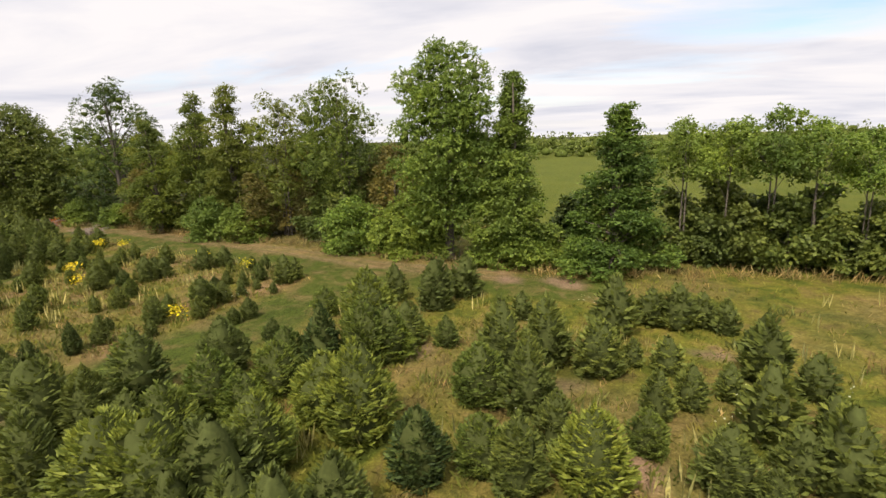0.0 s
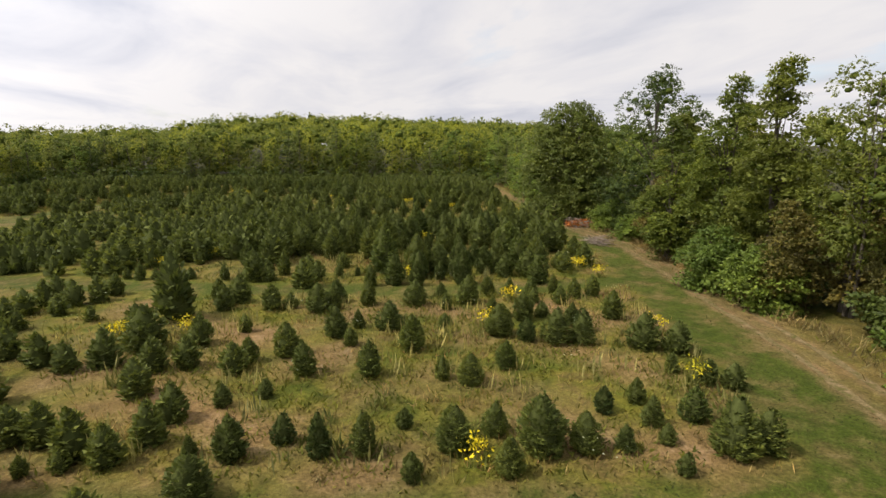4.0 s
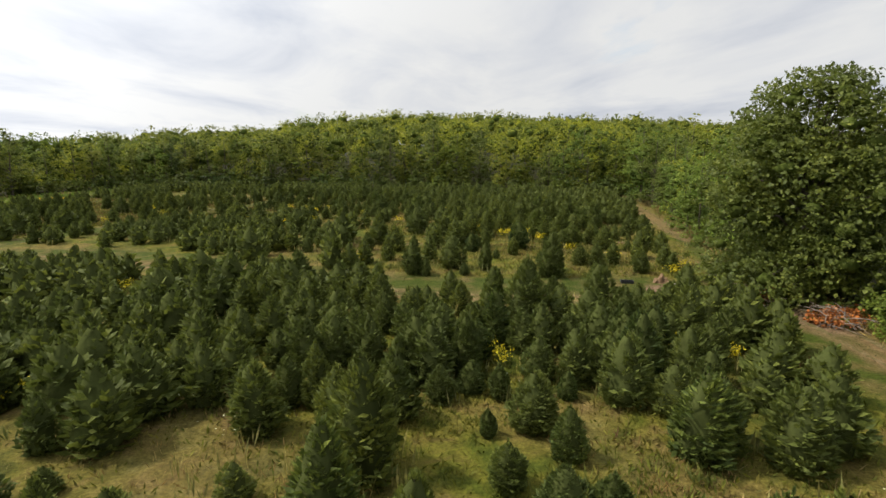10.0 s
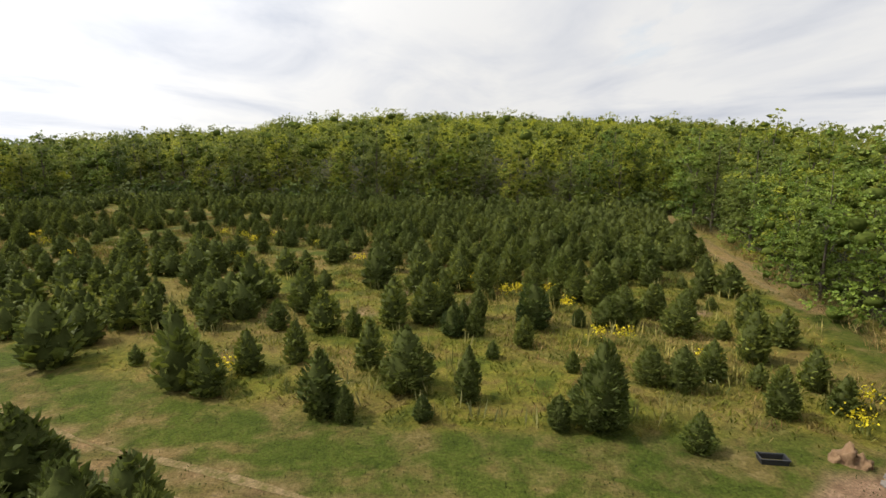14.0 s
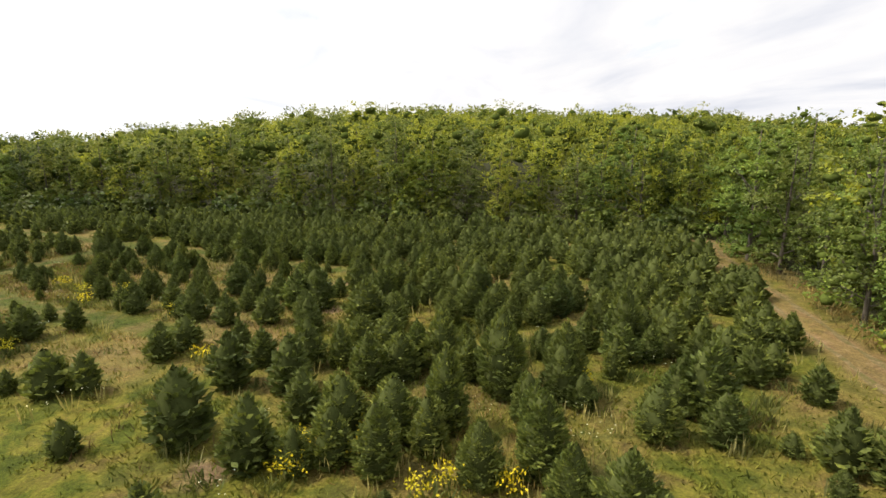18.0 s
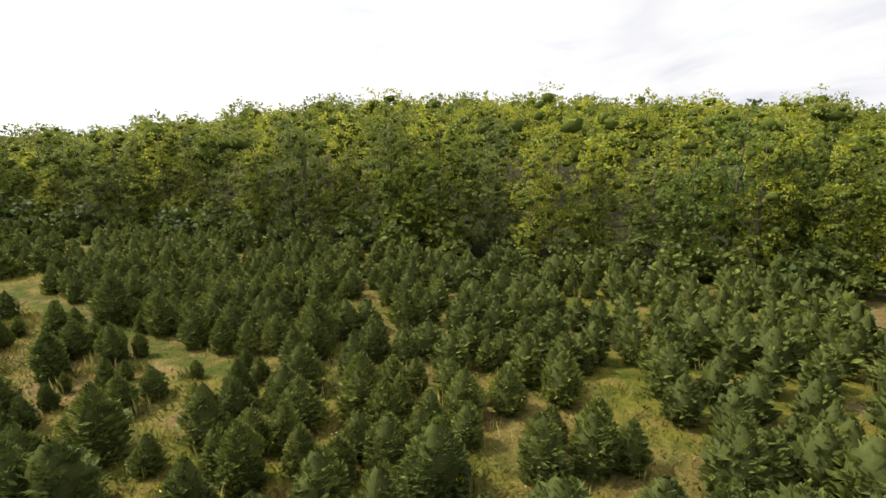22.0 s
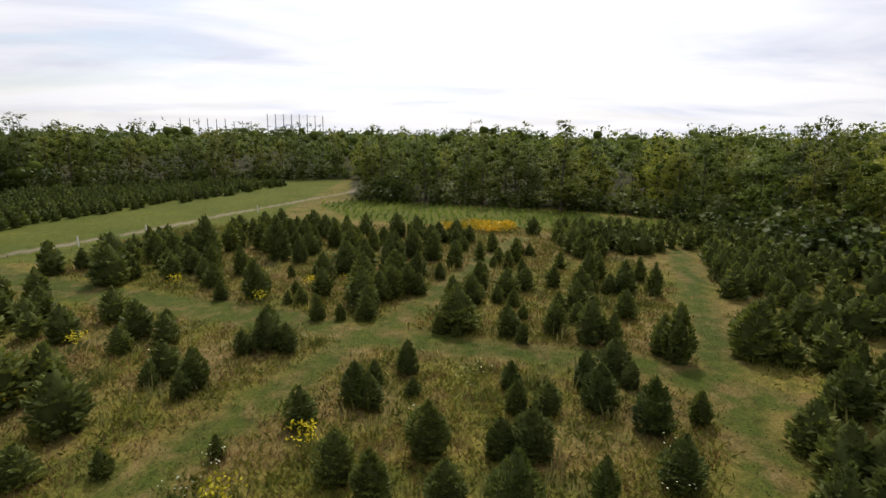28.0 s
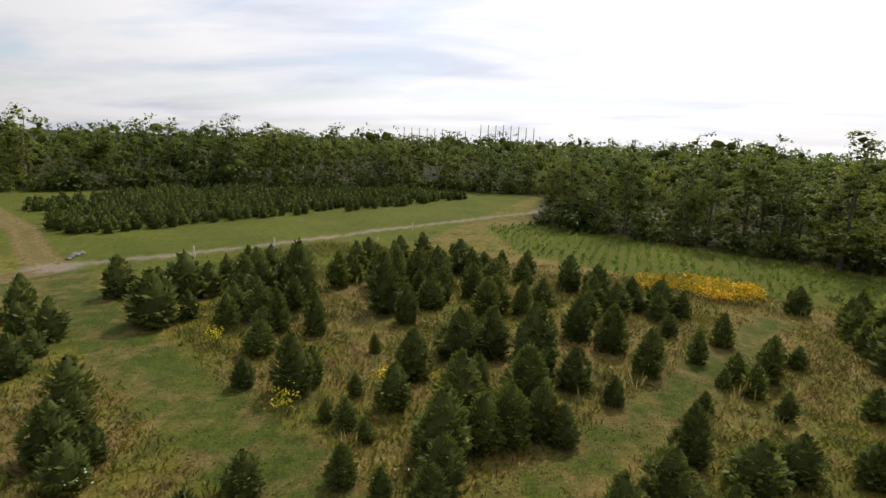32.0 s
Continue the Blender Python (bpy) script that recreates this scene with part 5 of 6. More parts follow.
# the plots farther off: rows of conifers as one sheet of growth each
PLOTS = [  # outline, spacing, lowest and highest, share planted
    ([(-8, 47), (8, 44.5), (20, 41.6), (38, 40.2), (41, 50), (42, 63), (26, 64.5), (4, 72), (-14, 76)], 1.75, 1.7, 2.7, 0.85),
    ([(-14, 50), (-3, 47), (-3, 74), (-14, 76)], 1.7, 1.2, 2.1, 0.8),
    ([(-20, 84), (4, 79.5), (16, 75), (16, 92), (-4, 98), (-14, 95)], 1.7, 1.5, 2.3, 0.85),
    ([(16, 75), (28, 73), (44, 74), (48, 92), (40, 94), (18, 94)], 1.8, 1.6, 2.4, 0.30),
    ([(20, 94), (47, 92), (52, 107), (40, 108), (28, 107), (19, 108)], 1.7, 1.6, 2.5, 0.38),
    ([(19, 108), (28, 107), (40, 108), (52, 107), (55, 114), (57, 126), (55, 135), (40, 137.2), (22, 142), (18, 118)], 1.55, 1.7, 2.5, 0.88),
    ([(41, 93), (50.3, 93), (52.6, 107), (54.6, 118), (44, 118), (42, 106)], 1.6, 1.7, 2.5, 0.22),
    ([(20, 106), (24, 117), (14, 120), (3, 125.5), (-3, 127.5), (-4, 114), (6, 108)], 1.7, 1.3, 2.3, 0.36),
    ([(-4, 98), (20, 94), (18, 106), (8, 108), (-2, 108)], 1.9, 1.5, 2.3, 0.55),
    ([(18, 119), (22, 142), (4, 146), (-26, 148), (-36, 147), (-24, 138.5), (-8, 132.5), (4, 128)], 1.55, 1.6, 2.4, 0.88),
    ([(-18, 97), (-10, 104), (-6, 112), (-20, 118.5), (-32, 122), (-38, 112), (-40, 99), (-30, 90), (-22, 87)], 1.8, 1.7, 2.6, 0.66),
    ([(-6, 119), (-4, 127), (-16, 132), (-36, 137), (-38, 126), (-26, 122.5)], 1.9, 1.5, 2.3, 0.6),
    ([(4, 20.5), (-14, 30), (-16, 47), (2, 43.5), (14, 40), (13, 20)], 1.65, 1.2, 2.1, 0.85),
    ([(13, 20), (14, 40), (34, 36), (30, 18.5)], 1.7, 0.9, 1.6, 0.5),
    ([(-8, 10), (4, 4), (12, 5), (20, 6), (28, 9), (28, 12.2), (8, 15), (-8, 21)], 1.55, 1.9, 3.0, 0.85),
    ([(6, 52), (40, 51), (42.5, 65), (26, 65.5), (8, 69.5)], 1.5, 2.1, 3.0, 0.72),
    ([(21, 118.5), (11, 123.6), (-2, 129.4), (2, 134), (18, 128), (26, 120)], 1.5, 1.8, 2.7, 1.0),
    ([(-14, 131.5), (-14, 147), (-35, 147.5), (-37.5, 140), (-37, 129), (-28, 126.5)], 1.65, 1.6, 2.4, 0.85),
    ([(13, 1), (26, -0.5), (30, -10), (15, -9)], 1.7, 1.6, 2.6, 0.45),
]
placed = np.array([(x, y) for x, y, h, w in PLANTED])


def fill(outline, step, share, clear):
    """Uneven rows inside an outline, off the lanes and clear of what stands there."""
    ox, oy = [p[0] for p in outline], [p[1] for p in outline]
    x, y = xy_grid(np.arange(min(ox), max(ox), step), np.arange(min(oy), max(oy), step))
    x, y = x + rng.normal(0, step * 0.13, len(x)) + 0.12 * (y - y.min()), y + rng.normal(0, step * 0.13, len(x))
    ok = inside(x, y, outline) & (rng.random(len(x)) < share * (0.85 + 0.6 * wobble(x, y, 4, step)))
    for line, half in LANES:
        ok &= along(x, y, line) > half + 0.4
    for line, half in TRACKS + ROADS:
        ok &= along(x, y, line) > half + 0.5
    ok &= np.hypot((x - 41) / 1.35, y - 67.6) > 4.5
    set_out = np.zeros(len(x), bool)
    for outline in PLOTTED:
        set_out |= inside(x, y, outline)
    close = inside(x, y, [(22, 117.5), (10, 123.5), (-3, 129.5), (-18, 135.4), (-18, 150), (57, 136), (56, 96), (26, 96)]) | inside(x, y, [(6, 52), (40, 51), (42, 65), (26, 65.5), (8, 70)])
    ok &= ~set_out | (close & (rng.random(len(x)) < 0.75))
    x, y = x[ok], y[ok]
    if clear:
        far = (np.hypot(x[:, None] - placed[None, :, 0], y[:, None] - placed[None, :, 1]) > clear).all(1)
        x, y = x[far], y[far]
    return x, y


def merge_conifers(spots, label):
    """Many conifers as one mesh; the nearer to the flight, the finer."""
    tiers = ((9, (1150, 0.11, 0.32), 10, 8), (16, (480, 0.145, 0.40), 9, 7), (26, (190, 0.19, 0.50), 8, 6), (1e9, (52, 0.27, 0.60), 6, 4))
    forms = []
    for _, shoots, sides, rings in tiers:
        row = []
        for k, s in enumerate((0.32, 0.29, 0.36, 0.31)):
            g = np.random.default_rng(60 + k)
            row.append((conifer_quads(g, 1.0, s, *shoots), conifer_core(g, 1.0, s, sides, [0.02 + 0.91 * r / (rings - 1) for r in range(rings)], 0.74 if rings > 6 else 0.80)))
        forms.append(row)
    out, points, faces, count = [], [], [], 0
    for x, y, h, wd in spots:
        gap = along(np.array(x), np.array(y), GAZE)
        q, (p, f) = forms[[gap < t[0] for t in tiers].index(True)][int(rng.integers(4))]
        a = rng.uniform(0, 6.283)
        c, s, w = math.cos(a) * h, math.sin(a) * h, wd / h / SLIM
        for src, dst in ((q, out), (p, points)):
            dst.append(np.stack([(src[..., 0] * c - src[..., 1] * s) * w + x, (src[..., 0] * s + src[..., 1] * c) * w + y, src[..., 2] * h - 0.02], -1))
        faces.append(f + count)
        count += len(p)
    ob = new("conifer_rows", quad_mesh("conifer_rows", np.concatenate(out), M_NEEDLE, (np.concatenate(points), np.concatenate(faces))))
    return tagged(ob, label, "conifer trees", kind="stuff")


rest = [p for p in order[300:]]
for outline, step, lo, hi, share in PLOTS:
    x, y = fill(outline, step, share, 1.15)
    rest += [(float(a), float(b), float(h), float(h * k)) for a, b, h, k in zip(x, y, rng.uniform(lo, hi, len(x)), rng.uniform(0.56, 0.82, len(x)))]
merge_conifers(rest, "close rows of dark green planted conifers")
x, y = fill([(-30, 67.5), (-40, 47), (-66, 41), (-98, 82), (-96, 87), (-70, 81), (-50, 73)], 1.6, 0.95, 0)
merge_conifers([(float(a), float(b), float(h), float(h * 0.66)) for a, b, h in zip(x, y, rng.uniform(1.5, 2.1, len(x)))], "distant plot of small dark conifers in rows")

# seedlings in rows beyond the gravel road
x, y = fill([(-61, 98.5), (-68, 104), (-62, 114), (-57, 125), (-52, 136), (-44, 146), (-36, 145), (-39, 133), (-40, 123), (-46, 106)], 0.95, 1.1, 0)
n = len(x) * 6
at = np.repeat(np.stack([x, y, 0 * x], 1), 6, 0) + np.stack([rng.normal(0, 0.07, n), rng.normal(0, 0.07, n), rng.uniform(0.0, 0.3, n)], 1)
q = leaf_quads(at, np.stack([rng.normal(0, 0.6, n), rng.normal(0, 0.6, n), np.ones(n)], 1), rng.normal(0, 1, (n, 3)), rng.uniform(0.22, 0.42, n), rng.uniform(0.12, 0.2, n))
tagged(new("seedling_rows", quad_mesh("seedling_rows", q, M_LEAF_BRIGHT)), "rows of knee-high green seedlings", "seedlings", kind="stuff")

# ---- trees at the field's edge ----
EDGE = "trees along the field edge"
big_round = broadleaf(3, "tree", 14.6, 13.0, 0.04, 150, 50965, 0.232, ROUND, M_LEAF_DARK, "broad round dark green tree beside the mown lane", 0.022, group=EDGE, inner=0.27)
big_round.matrix_basis = pose(48.0, 67.0, 0, 0, 0, 20)
oak = broadleaf(4, "tree", 17.0, 10.5, 0.06, 80, 21562, 0.198, OPEN, M_LEAF_DARK, "tall dark tree with a ragged open top", 0.02, group=EDGE, inner=0.27)
oak.matrix_basis = pose(51.2, 55.0, 0, 0, 0, 0)
slim = broadleaf(5, "tree", 14.6, 6.2, 0.05, 80, 21562, 0.181, TALL, M_LEAF, "slim upright tree with mid-green leaves", 0.018, group=EDGE, inner=0.27)
put(slim, 45.3, 38.6, 40, 0.98)
put(slim, 45.0, 34.0, 160, 1.02, 1.1)
put(slim, 44.8, 43.5, 250, 0.8, 1.25)
put(slim, 48.6, 41.0, 20, 0.86, 1.3)
put(slim, 49.4, 48.6, 300, 0.84, 1.3)
drop(slim)
airy = broadleaf(6, "tree", 14.2, 8.4, 0.24, 64, 16661, 0.174, OPEN, M_LEAF, "airy tree with thin pale trunks showing", 0.014, group=EDGE, stems=3, inner=0.27)
put(airy, 45.4, 28.4, 10, 0.97)
put(airy, 43.8, 21.6, 120, 1.05, 0.85)
put(airy, 47.5, 24.5, 200, 0.95)
drop(airy)
rust = broadleaf(7, "tree", 9.0, 6.6, 0.06, 52, 13721, 0.181, TALL, M_LEAF_OLIVE, "olive-brown tree turning early", 0.016, group=EDGE, inner=0.27)
put(rust, 42.4, 30.5, 0, 0.72)
put(rust, 42.6, 16.2, 90, 0.98)
put(rust, 47.8, 47.5, 180, 0.85)
put(rust, 44.5, 25.5, 180, 0.62)
put(rust, 47.0, 29.0, 30, 1.05, 1.2)
put(rust, 46.2, 18.5, 210, 0.95, 1.1)
drop(rust)
tall = broadleaf(8, "tree", 15.9, 9.0, 0.22, 100, 50965, 0.174, ROUND, M_LEAF_BRIGHT, "very tall broad tree towering over its neighbours", 0.024, group=EDGE, inner=0.27)
tall.matrix_basis = pose(37.6, 10.2, 0, 0, 0, 70)
spire = broadleaf(9, "tree", 13.6, 6.8, 0.04, 110, 43124, 0.166, CONE, M_LEAF_BRIGHT, "bright green tree tapering to a leafy spire", 0.02, group=EDGE, inner=0.27)
put(spire, 36.6, 5.2, 0, 0.98, 1.1)
put(spire, 35.9, -1.6, 220, 0.80, 1.5)["label"] = "dense green tree of a full cone shape"
drop(spire)
maple = broadleaf(10, "bush", 4.6, 5.6, 0.02, 50, 11880, 0.191, ROUND, M_LEAF_BRIGHT, "bushy bright green young maple at the lane", 0.02, "bush", "bushes along the lane")
put(maple, 38.9, 18.6, 0, 0.98)
put(maple, 38.4, 14.0, 100, 0.92, 1.05)
put(maple, 36.0, 5.2, 200, 0.76, 1.15)
put(maple, 38.6, 11.6, 300, 0.85)
put(maple, 42.4, 35.0, 60, 0.9)
put(maple, 42.0, 31.2, 160, 0.8, 1.1)
put(maple, 48.6, 58.0, 30, 0.75, 1.1)
put(maple, 47.6, 52.0, 230, 0.6, 1.3)
drop(maple)
locust = broadleaf(11, "tree", 10.0, 5.0, 0.60, 24, 5096, 0.166, OPEN, M_LEAF_BRIGHT, "thin locust tree with a bare trunk and flat top", 0.012, group=EDGE, stems=2, inner=0.27)
for x, y, a, s in ((38.8, -6.0, 0, 1.0), (38.6, -8.4, 50, 0.97), (37.9, -10.8, 130, 1.05), (37.5, -13.4, 210, 0.96), (36.8, -16.0, 290, 0.9), (36.6, -18.6, 20, 0.94), (36.0, -21.2, 80, 0.98), (35.6, -24.0, 160, 0.95), (35.2, -27.0, 240, 1.0)):
    put(locust, x, y, a, s)
drop(locust)
scrub = broadleaf(12, "bush", 4.4, 3.8, 0.05, 26, 3861, 0.248, TALL, M_LEAF_DARK, "shaggy dark green shrub under the thin trees", 0.02, "bush", "shrubs under the trees")
for k, (x, y) in enumerate(((38.2, -7.2), (37.8, -9.6), (37.2, -12.0), (37.0, -14.6), (36.4, -17.2), (36.0, -20), (35.4, -23), (39.5, 1.4), (46.4, 41), (47.0, 45.2), (45.2, 31.8), (43.2, 24.4), (41.2, 20.8), (49.8, 61.0), (52.2, 73.2), (53.0, 78.5), (40.2, -5.4), (39.8, -8.6), (39.4, -11.4), (39.0, -14.0), (38.6, -16.8), (38.2, -19.4), (37.6, -22.2), (37.0, -25.2))):
    put(scrub, x, y, 67 * k, (0.8 if k < 7 else 1.0 if k > 15 else 0.75) + 0.3 * ((k * 7) % 5) / 4, 1.15)
low_scrub = broadleaf(13, "bush", 3.2, 3.4, 0.02, 14, 400, 0.45, ROUND, M_LEAF_DARK, "low dark green shrub at the foot of the wood", 0.02, "bush", "shrubs at the foot of the wood")
FOOT = [(60.5, 132), (54, 136.6), (43, 138.2), (33, 141.2), (22, 144.4), (10, 146.6), (-10, 148.6), (-26, 149), (-43, 149), (-54.6, 141), (-58.8, 128), (-62.8, 114), (-67.8, 103)]
FOOT_W = [(-110, 96), (-106, 72), (-92.5, 53.5), (-74.5, 39.5), (-51, 26.5), (-31, 11.5)]
spot = np.random.default_rng(77)
for (ax, ay), (bx, by) in [*zip(FOOT, FOOT[1:]), *zip(FOOT_W, FOOT_W[1:])]:
    steps = round(math.hypot(bx - ax, by - ay) / 3.0)
    for k in range(steps):
        u = (k + spot.random()) / steps
        put(low_scrub, ax + (bx - ax) * u + spot.normal(0, 0.4), ay + (by - ay) * u + spot.normal(0, 0.4), spot.uniform(0, 360), spot.uniform(0.6, 1.25), spot.uniform(0.9, 1.2))
drop(low_scrub)
drop(scrub)

# ---- woods round the field ----
WOODS = "trees of the wood's edge"
wood = [
    broadleaf(30, "tree", 14, 7.0, 0.06, 30, 4506, 0.23, TALL, M_LEAF, "tall mid-green tree at the edge of the wood", 0.014, group=WOODS, clump=1.4, inner=0.34),
    broadleaf(31, "tree", 14, 6.2, 0.10, 28, 4195, 0.23, ROUND, M_LEAF_DARK, "tall dark green tree at the edge of the wood", 0.014, group=WOODS, clump=1.4, inner=0.34),
    broadleaf(32, "tree", 14, 7.2, 0.12, 30, 4506, 0.23, ROUND, M_LEAF_YELLOW, "tall yellowing tree at the edge of the wood", 0.014, group=WOODS, clump=1.4, inner=0.34),
    broadleaf(33, "tree", 14, 6.4, 0.22, 26, 3729, 0.23, OPEN, M_LEAF, "tall tree with bare lower trunk at the wood's edge", 0.013, group=WOODS, clump=1.4, inner=0.34, stems=2),
    broadleaf(34, "tree", 14, 7.6, 0.04, 32, 4662, 0.23, ROUND, M_LEAF_BRIGHT, "full leafy light green tree at the wood's edge", 0.014, group=WOODS, clump=1.4, inner=0.34),
]

deep = [broadleaf(35 + k, "tree", 14, 7.4, 0.03, 26, 1800, 0.34, ROUND, m, "tall tree standing deeper in the wood", 0.014, group=WOODS, clump=1.4, inner=0.34) for k, m in enumerate((M_LEAF, M_LEAF_DARK, M_LEAF_YELLOW, M_LEAF, M_LEAF_BRIGHT))]


def line_spots(line, step, back, jitter):
    out = []
    for (ax, ay), (bx, by) in zip(line, line[1:]):
        length = math.hypot(bx - ax, by - ay)
        nx, ny = (by - ay) / length, -(bx - ax) / length
        for k in range(max(1, round(length / step))):
            u = (k + 0.5) / max(1, round(length / step))
            out.append((ax + (bx - ax) * u + nx * back + rng.normal(0, jitter), ay + (by - ay) * u + ny * back + rng.normal(0, jitter)))
    return out


def grow(line, step, back, scale, weights):
    for x, y in line_spots(line, step, back, 0.7):
        k = int(rng.choice(5, p=weights))
        put((deep if back > 4 or line is FAR_W else wood)[k], x, y, rng.uniform(0, 360), scale * rng.choice((0.74, 0.86, 0.95, 1.0, 1.08, 1.18)) * rng.uniform(0.96, 1.04), rng.uniform(0.9, 1.2))


EAST = [(49.5, 71), (50.8, 82), (53.2, 95), (55.6, 108), (58.4, 120), (61.0, 130)]
NORTH_E = [(64, 134), (57, 137), (44, 139), (34, 142)]
NORTH = [(34, 142), (22, 145.5), (10, 147.6)]
NORTH_M = [(10, 147.6), (-10, 149.5), (-26, 150)]
NORTH_W = [(-26, 150), (-44, 150), (-56, 142), (-60, 128), (-64, 114), (-69, 103)]
FAR_W = [(-112, 96), (-108, 72), (-94, 52), (-76, 38), (-52, 25), (-32, 10), (-22, -6)]
grow(EAST, 4.5, 1.4, 0.80, (0.40, 0.25, 0.1, 0.0, 0.25))
grow(EAST, 4.6, 6.0, 0.88, (0.4, 0.25, 0.15, 0.0, 0.2))
grow(NORTH_E, 4.4, 1.2, 0.80, (0.15, 0.05, 0.55, 0.1, 0.15))
grow(NORTH_E, 4.6, 5.5, 0.88, (0.2, 0.1, 0.55, 0.05, 0.1))
grow(NORTH, 4.1, 1.2, 0.84, (0.30, 0.25, 0.25, 0.12, 0.08))
grow(NORTH, 4.4, 5.5, 0.90, (0.4, 0.3, 0.2, 0.05, 0.05))
grow(NORTH_M, 4.0, 1.2, 0.74, (0.32, 0.28, 0.22, 0.15, 0.03))
grow(NORTH_M, 4.4, 5.5, 0.80, (0.4, 0.3, 0.2, 0.05, 0.05))
grow(NORTH_W, 4.0, 1.0, 0.69, (0.30, 0.20, 0.27, 0.18, 0.05))
grow(NORTH_W, 4.4, 5.0, 0.74, (0.35, 0.2, 0.30, 0.1, 0.05))
grow([(66, 131), (62, 141), (52, 145)], 3.6, 0.0, 0.92, (0.3, 0.1, 0.4, 0.0, 0.2))
put(wood[1], 23.6, 146.0, 30, 1.04, 0.8)
put(wood[1], 14.4, 147.0, 130, 1.02, 0.8)
put(wood[0], -55.5, 134, 30, 0.92, 1.3)
put(wood[1], -31.0, 152.5, 30, 0.90, 0.8)
put(wood[1], -34.5, 153.0, 80, 0.86, 0.8)
grow([(-69, 103), (-86, 108), (-104, 110)], 4.2, 2.0, 0.70, (0.35, 0.3, 0.1, 0.2, 0.05))
grow([(-116, 130), (-121, 118), (-118, 106), (-113, 97)], 3.6, 0.0, 0.75, (0.35, 0.3, 0.1, 0.2, 0.05))
grow([(-124, 132), (-128, 116), (-122, 98)], 4.0, 5.0, 0.8, (0.35, 0.3, 0.1, 0.2, 0.05))
grow(FAR_W, 4.0, 1.0, 0.78, (0.3, 0.4, 0.02, 0.25, 0.03))
grow(FAR_W, 5.5, 6.0, 0.84, (0.3, 0.4, 0.1, 0.15, 0.05))
put(wood[1], -79.5, 42.0, 30, 1.02, 1.0)
for k in wood + deep:
    drop(k)


def canopy(spots, name, mat, label, leaves, size, clumps=4):
    """Crowns of a wood seen from afar: x, y, height of the top, radius."""
    out, points, faces = [], [], []
    for n, (x, y, h, r) in enumerate(spots):
        lo = np.array([(x + rng.normal(0, r * 0.35), y + rng.normal(0, r * 0.35), h - r * rng.uniform(0.7, 1.5), r * rng.uniform(0.5, 0.8), 0.8) for _ in range(clumps)])
        out.append(leafy_quads(rng, lo, leaves, size * r))
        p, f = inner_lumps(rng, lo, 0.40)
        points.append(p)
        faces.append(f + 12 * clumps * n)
    return tagged(new(name, quad_mesh(name, np.concatenate(out), mat, (np.concatenate(points), np.concatenate(faces)), M_LEAF_SHADE)), label, "woods", kind="stuff")


def wood_spots(x0, x1, y0, y1, step, height, r):
    x, y = xy_grid(np.arange(x0, x1, step), np.arange(y0, y1, step))
    x, y = x + rng.normal(0, step * 0.25, len(x)), y + rng.normal(0, step * 0.25, len(x))
    return [(float(a), float(b), float(height(a, b)) + rng.normal(0, 1.5), r * rng.uniform(0.8, 1.25)) for a, b in zip(x, y)]


def ridge(x, y):
    return 11.8 + 0.055 * max(0, y - 150) + 3.6 * math.exp(-(((x - 20) / 60) ** 2)) * min(1, max(0, (y - 150) / 40)) - min(5.5, 0.075 * max(0, -x - 5))


near = [s for s in wood_spots(-75, 100, 156, 235, 5.4, ridge, 3.9)]
split = [(s[0] > 30) ^ (rng.random() < 0.42) for s in near]
canopy([s for s, k in zip(near, split) if not k], "wood_canopy", M_LEAF, "close green canopy of the wooded hill", 330, 0.105)
canopy([s for s, k in zip(near, split) if k], "wood_canopy", M_LEAF_YELLOW, "yellowing canopy of the wooded hill", 330, 0.105)
canopy(wood_spots(-160, 190, 240, 420, 10.5, lambda x, y: ridge(x, y) + 1.0, 7.0), "far_wood_canopy", M_LEAF, "far green canopy of the wooded hill", 84, 0.13, 3)
canopy(wood_spots(-60, 320, 430, 760, 16, lambda x, y: ridge(x, y) * 0.9 + 6 * math.exp(-(((x - 180) / 90) ** 2)), 11.0), "far_wood_canopy", M_LEAF_DARK, "far green canopy on the ridge", 21, 0.25, 3)
canopy([s for s in wood_spots(58, 100, 70, 156, 5.5, lambda x, y: 11.0, 4.0) if s[0] > 60 + 0.18 * (s[1] - 70)], "wood_canopy", M_LEAF, "close green canopy behind the field edge", 220, 0.125)
canopy([s for s in wood_spots(-200, -60, 108, 240, 7.5, lambda x, y: 10.8 + 0.012 * max(0, -x - 60), 4.6) if s[1] > 150 or s[0] < -72 - 0.3 * (150 - s[1]) * (s[1] < 112)], "wood_canopy", M_LEAF, "close green canopy west of the field", 150, 0.125)
canopy([s for s in wood_spots(-260, -40, -60, 110, 9.0, lambda x, y: 11.0 + 0.02 * max(0, -x - 110), 5.0) if s[0] < -118 or (s[1] < 44 and s[0] < -30 - 1.15 * (s[1] - 2))], "far_wood_canopy", M_LEAF_DARK, "far dark green woods beyond the plots", 84, 0.13, 3)
canopy(wood_spots(-560, -280, -160, 320, 17, lambda x, y: 13.0 + 3.5 * math.exp(-(((y - 30) / 70) ** 2)), 11.0), "far_wood_canopy", M_LEAF_DARK, "far dark wooded rise", 21, 0.25, 3)
canopy([s for s in wood_spots(190, 330, -190, 130, 12, lambda x, y: 9.0 + 0.02 * (x - 190), 7.0) if s[0] > 215 + 0.25 * s[1]], "far_wood_canopy", M_LEAF_DARK, "far dark woods across the green field", 49, 0.19)


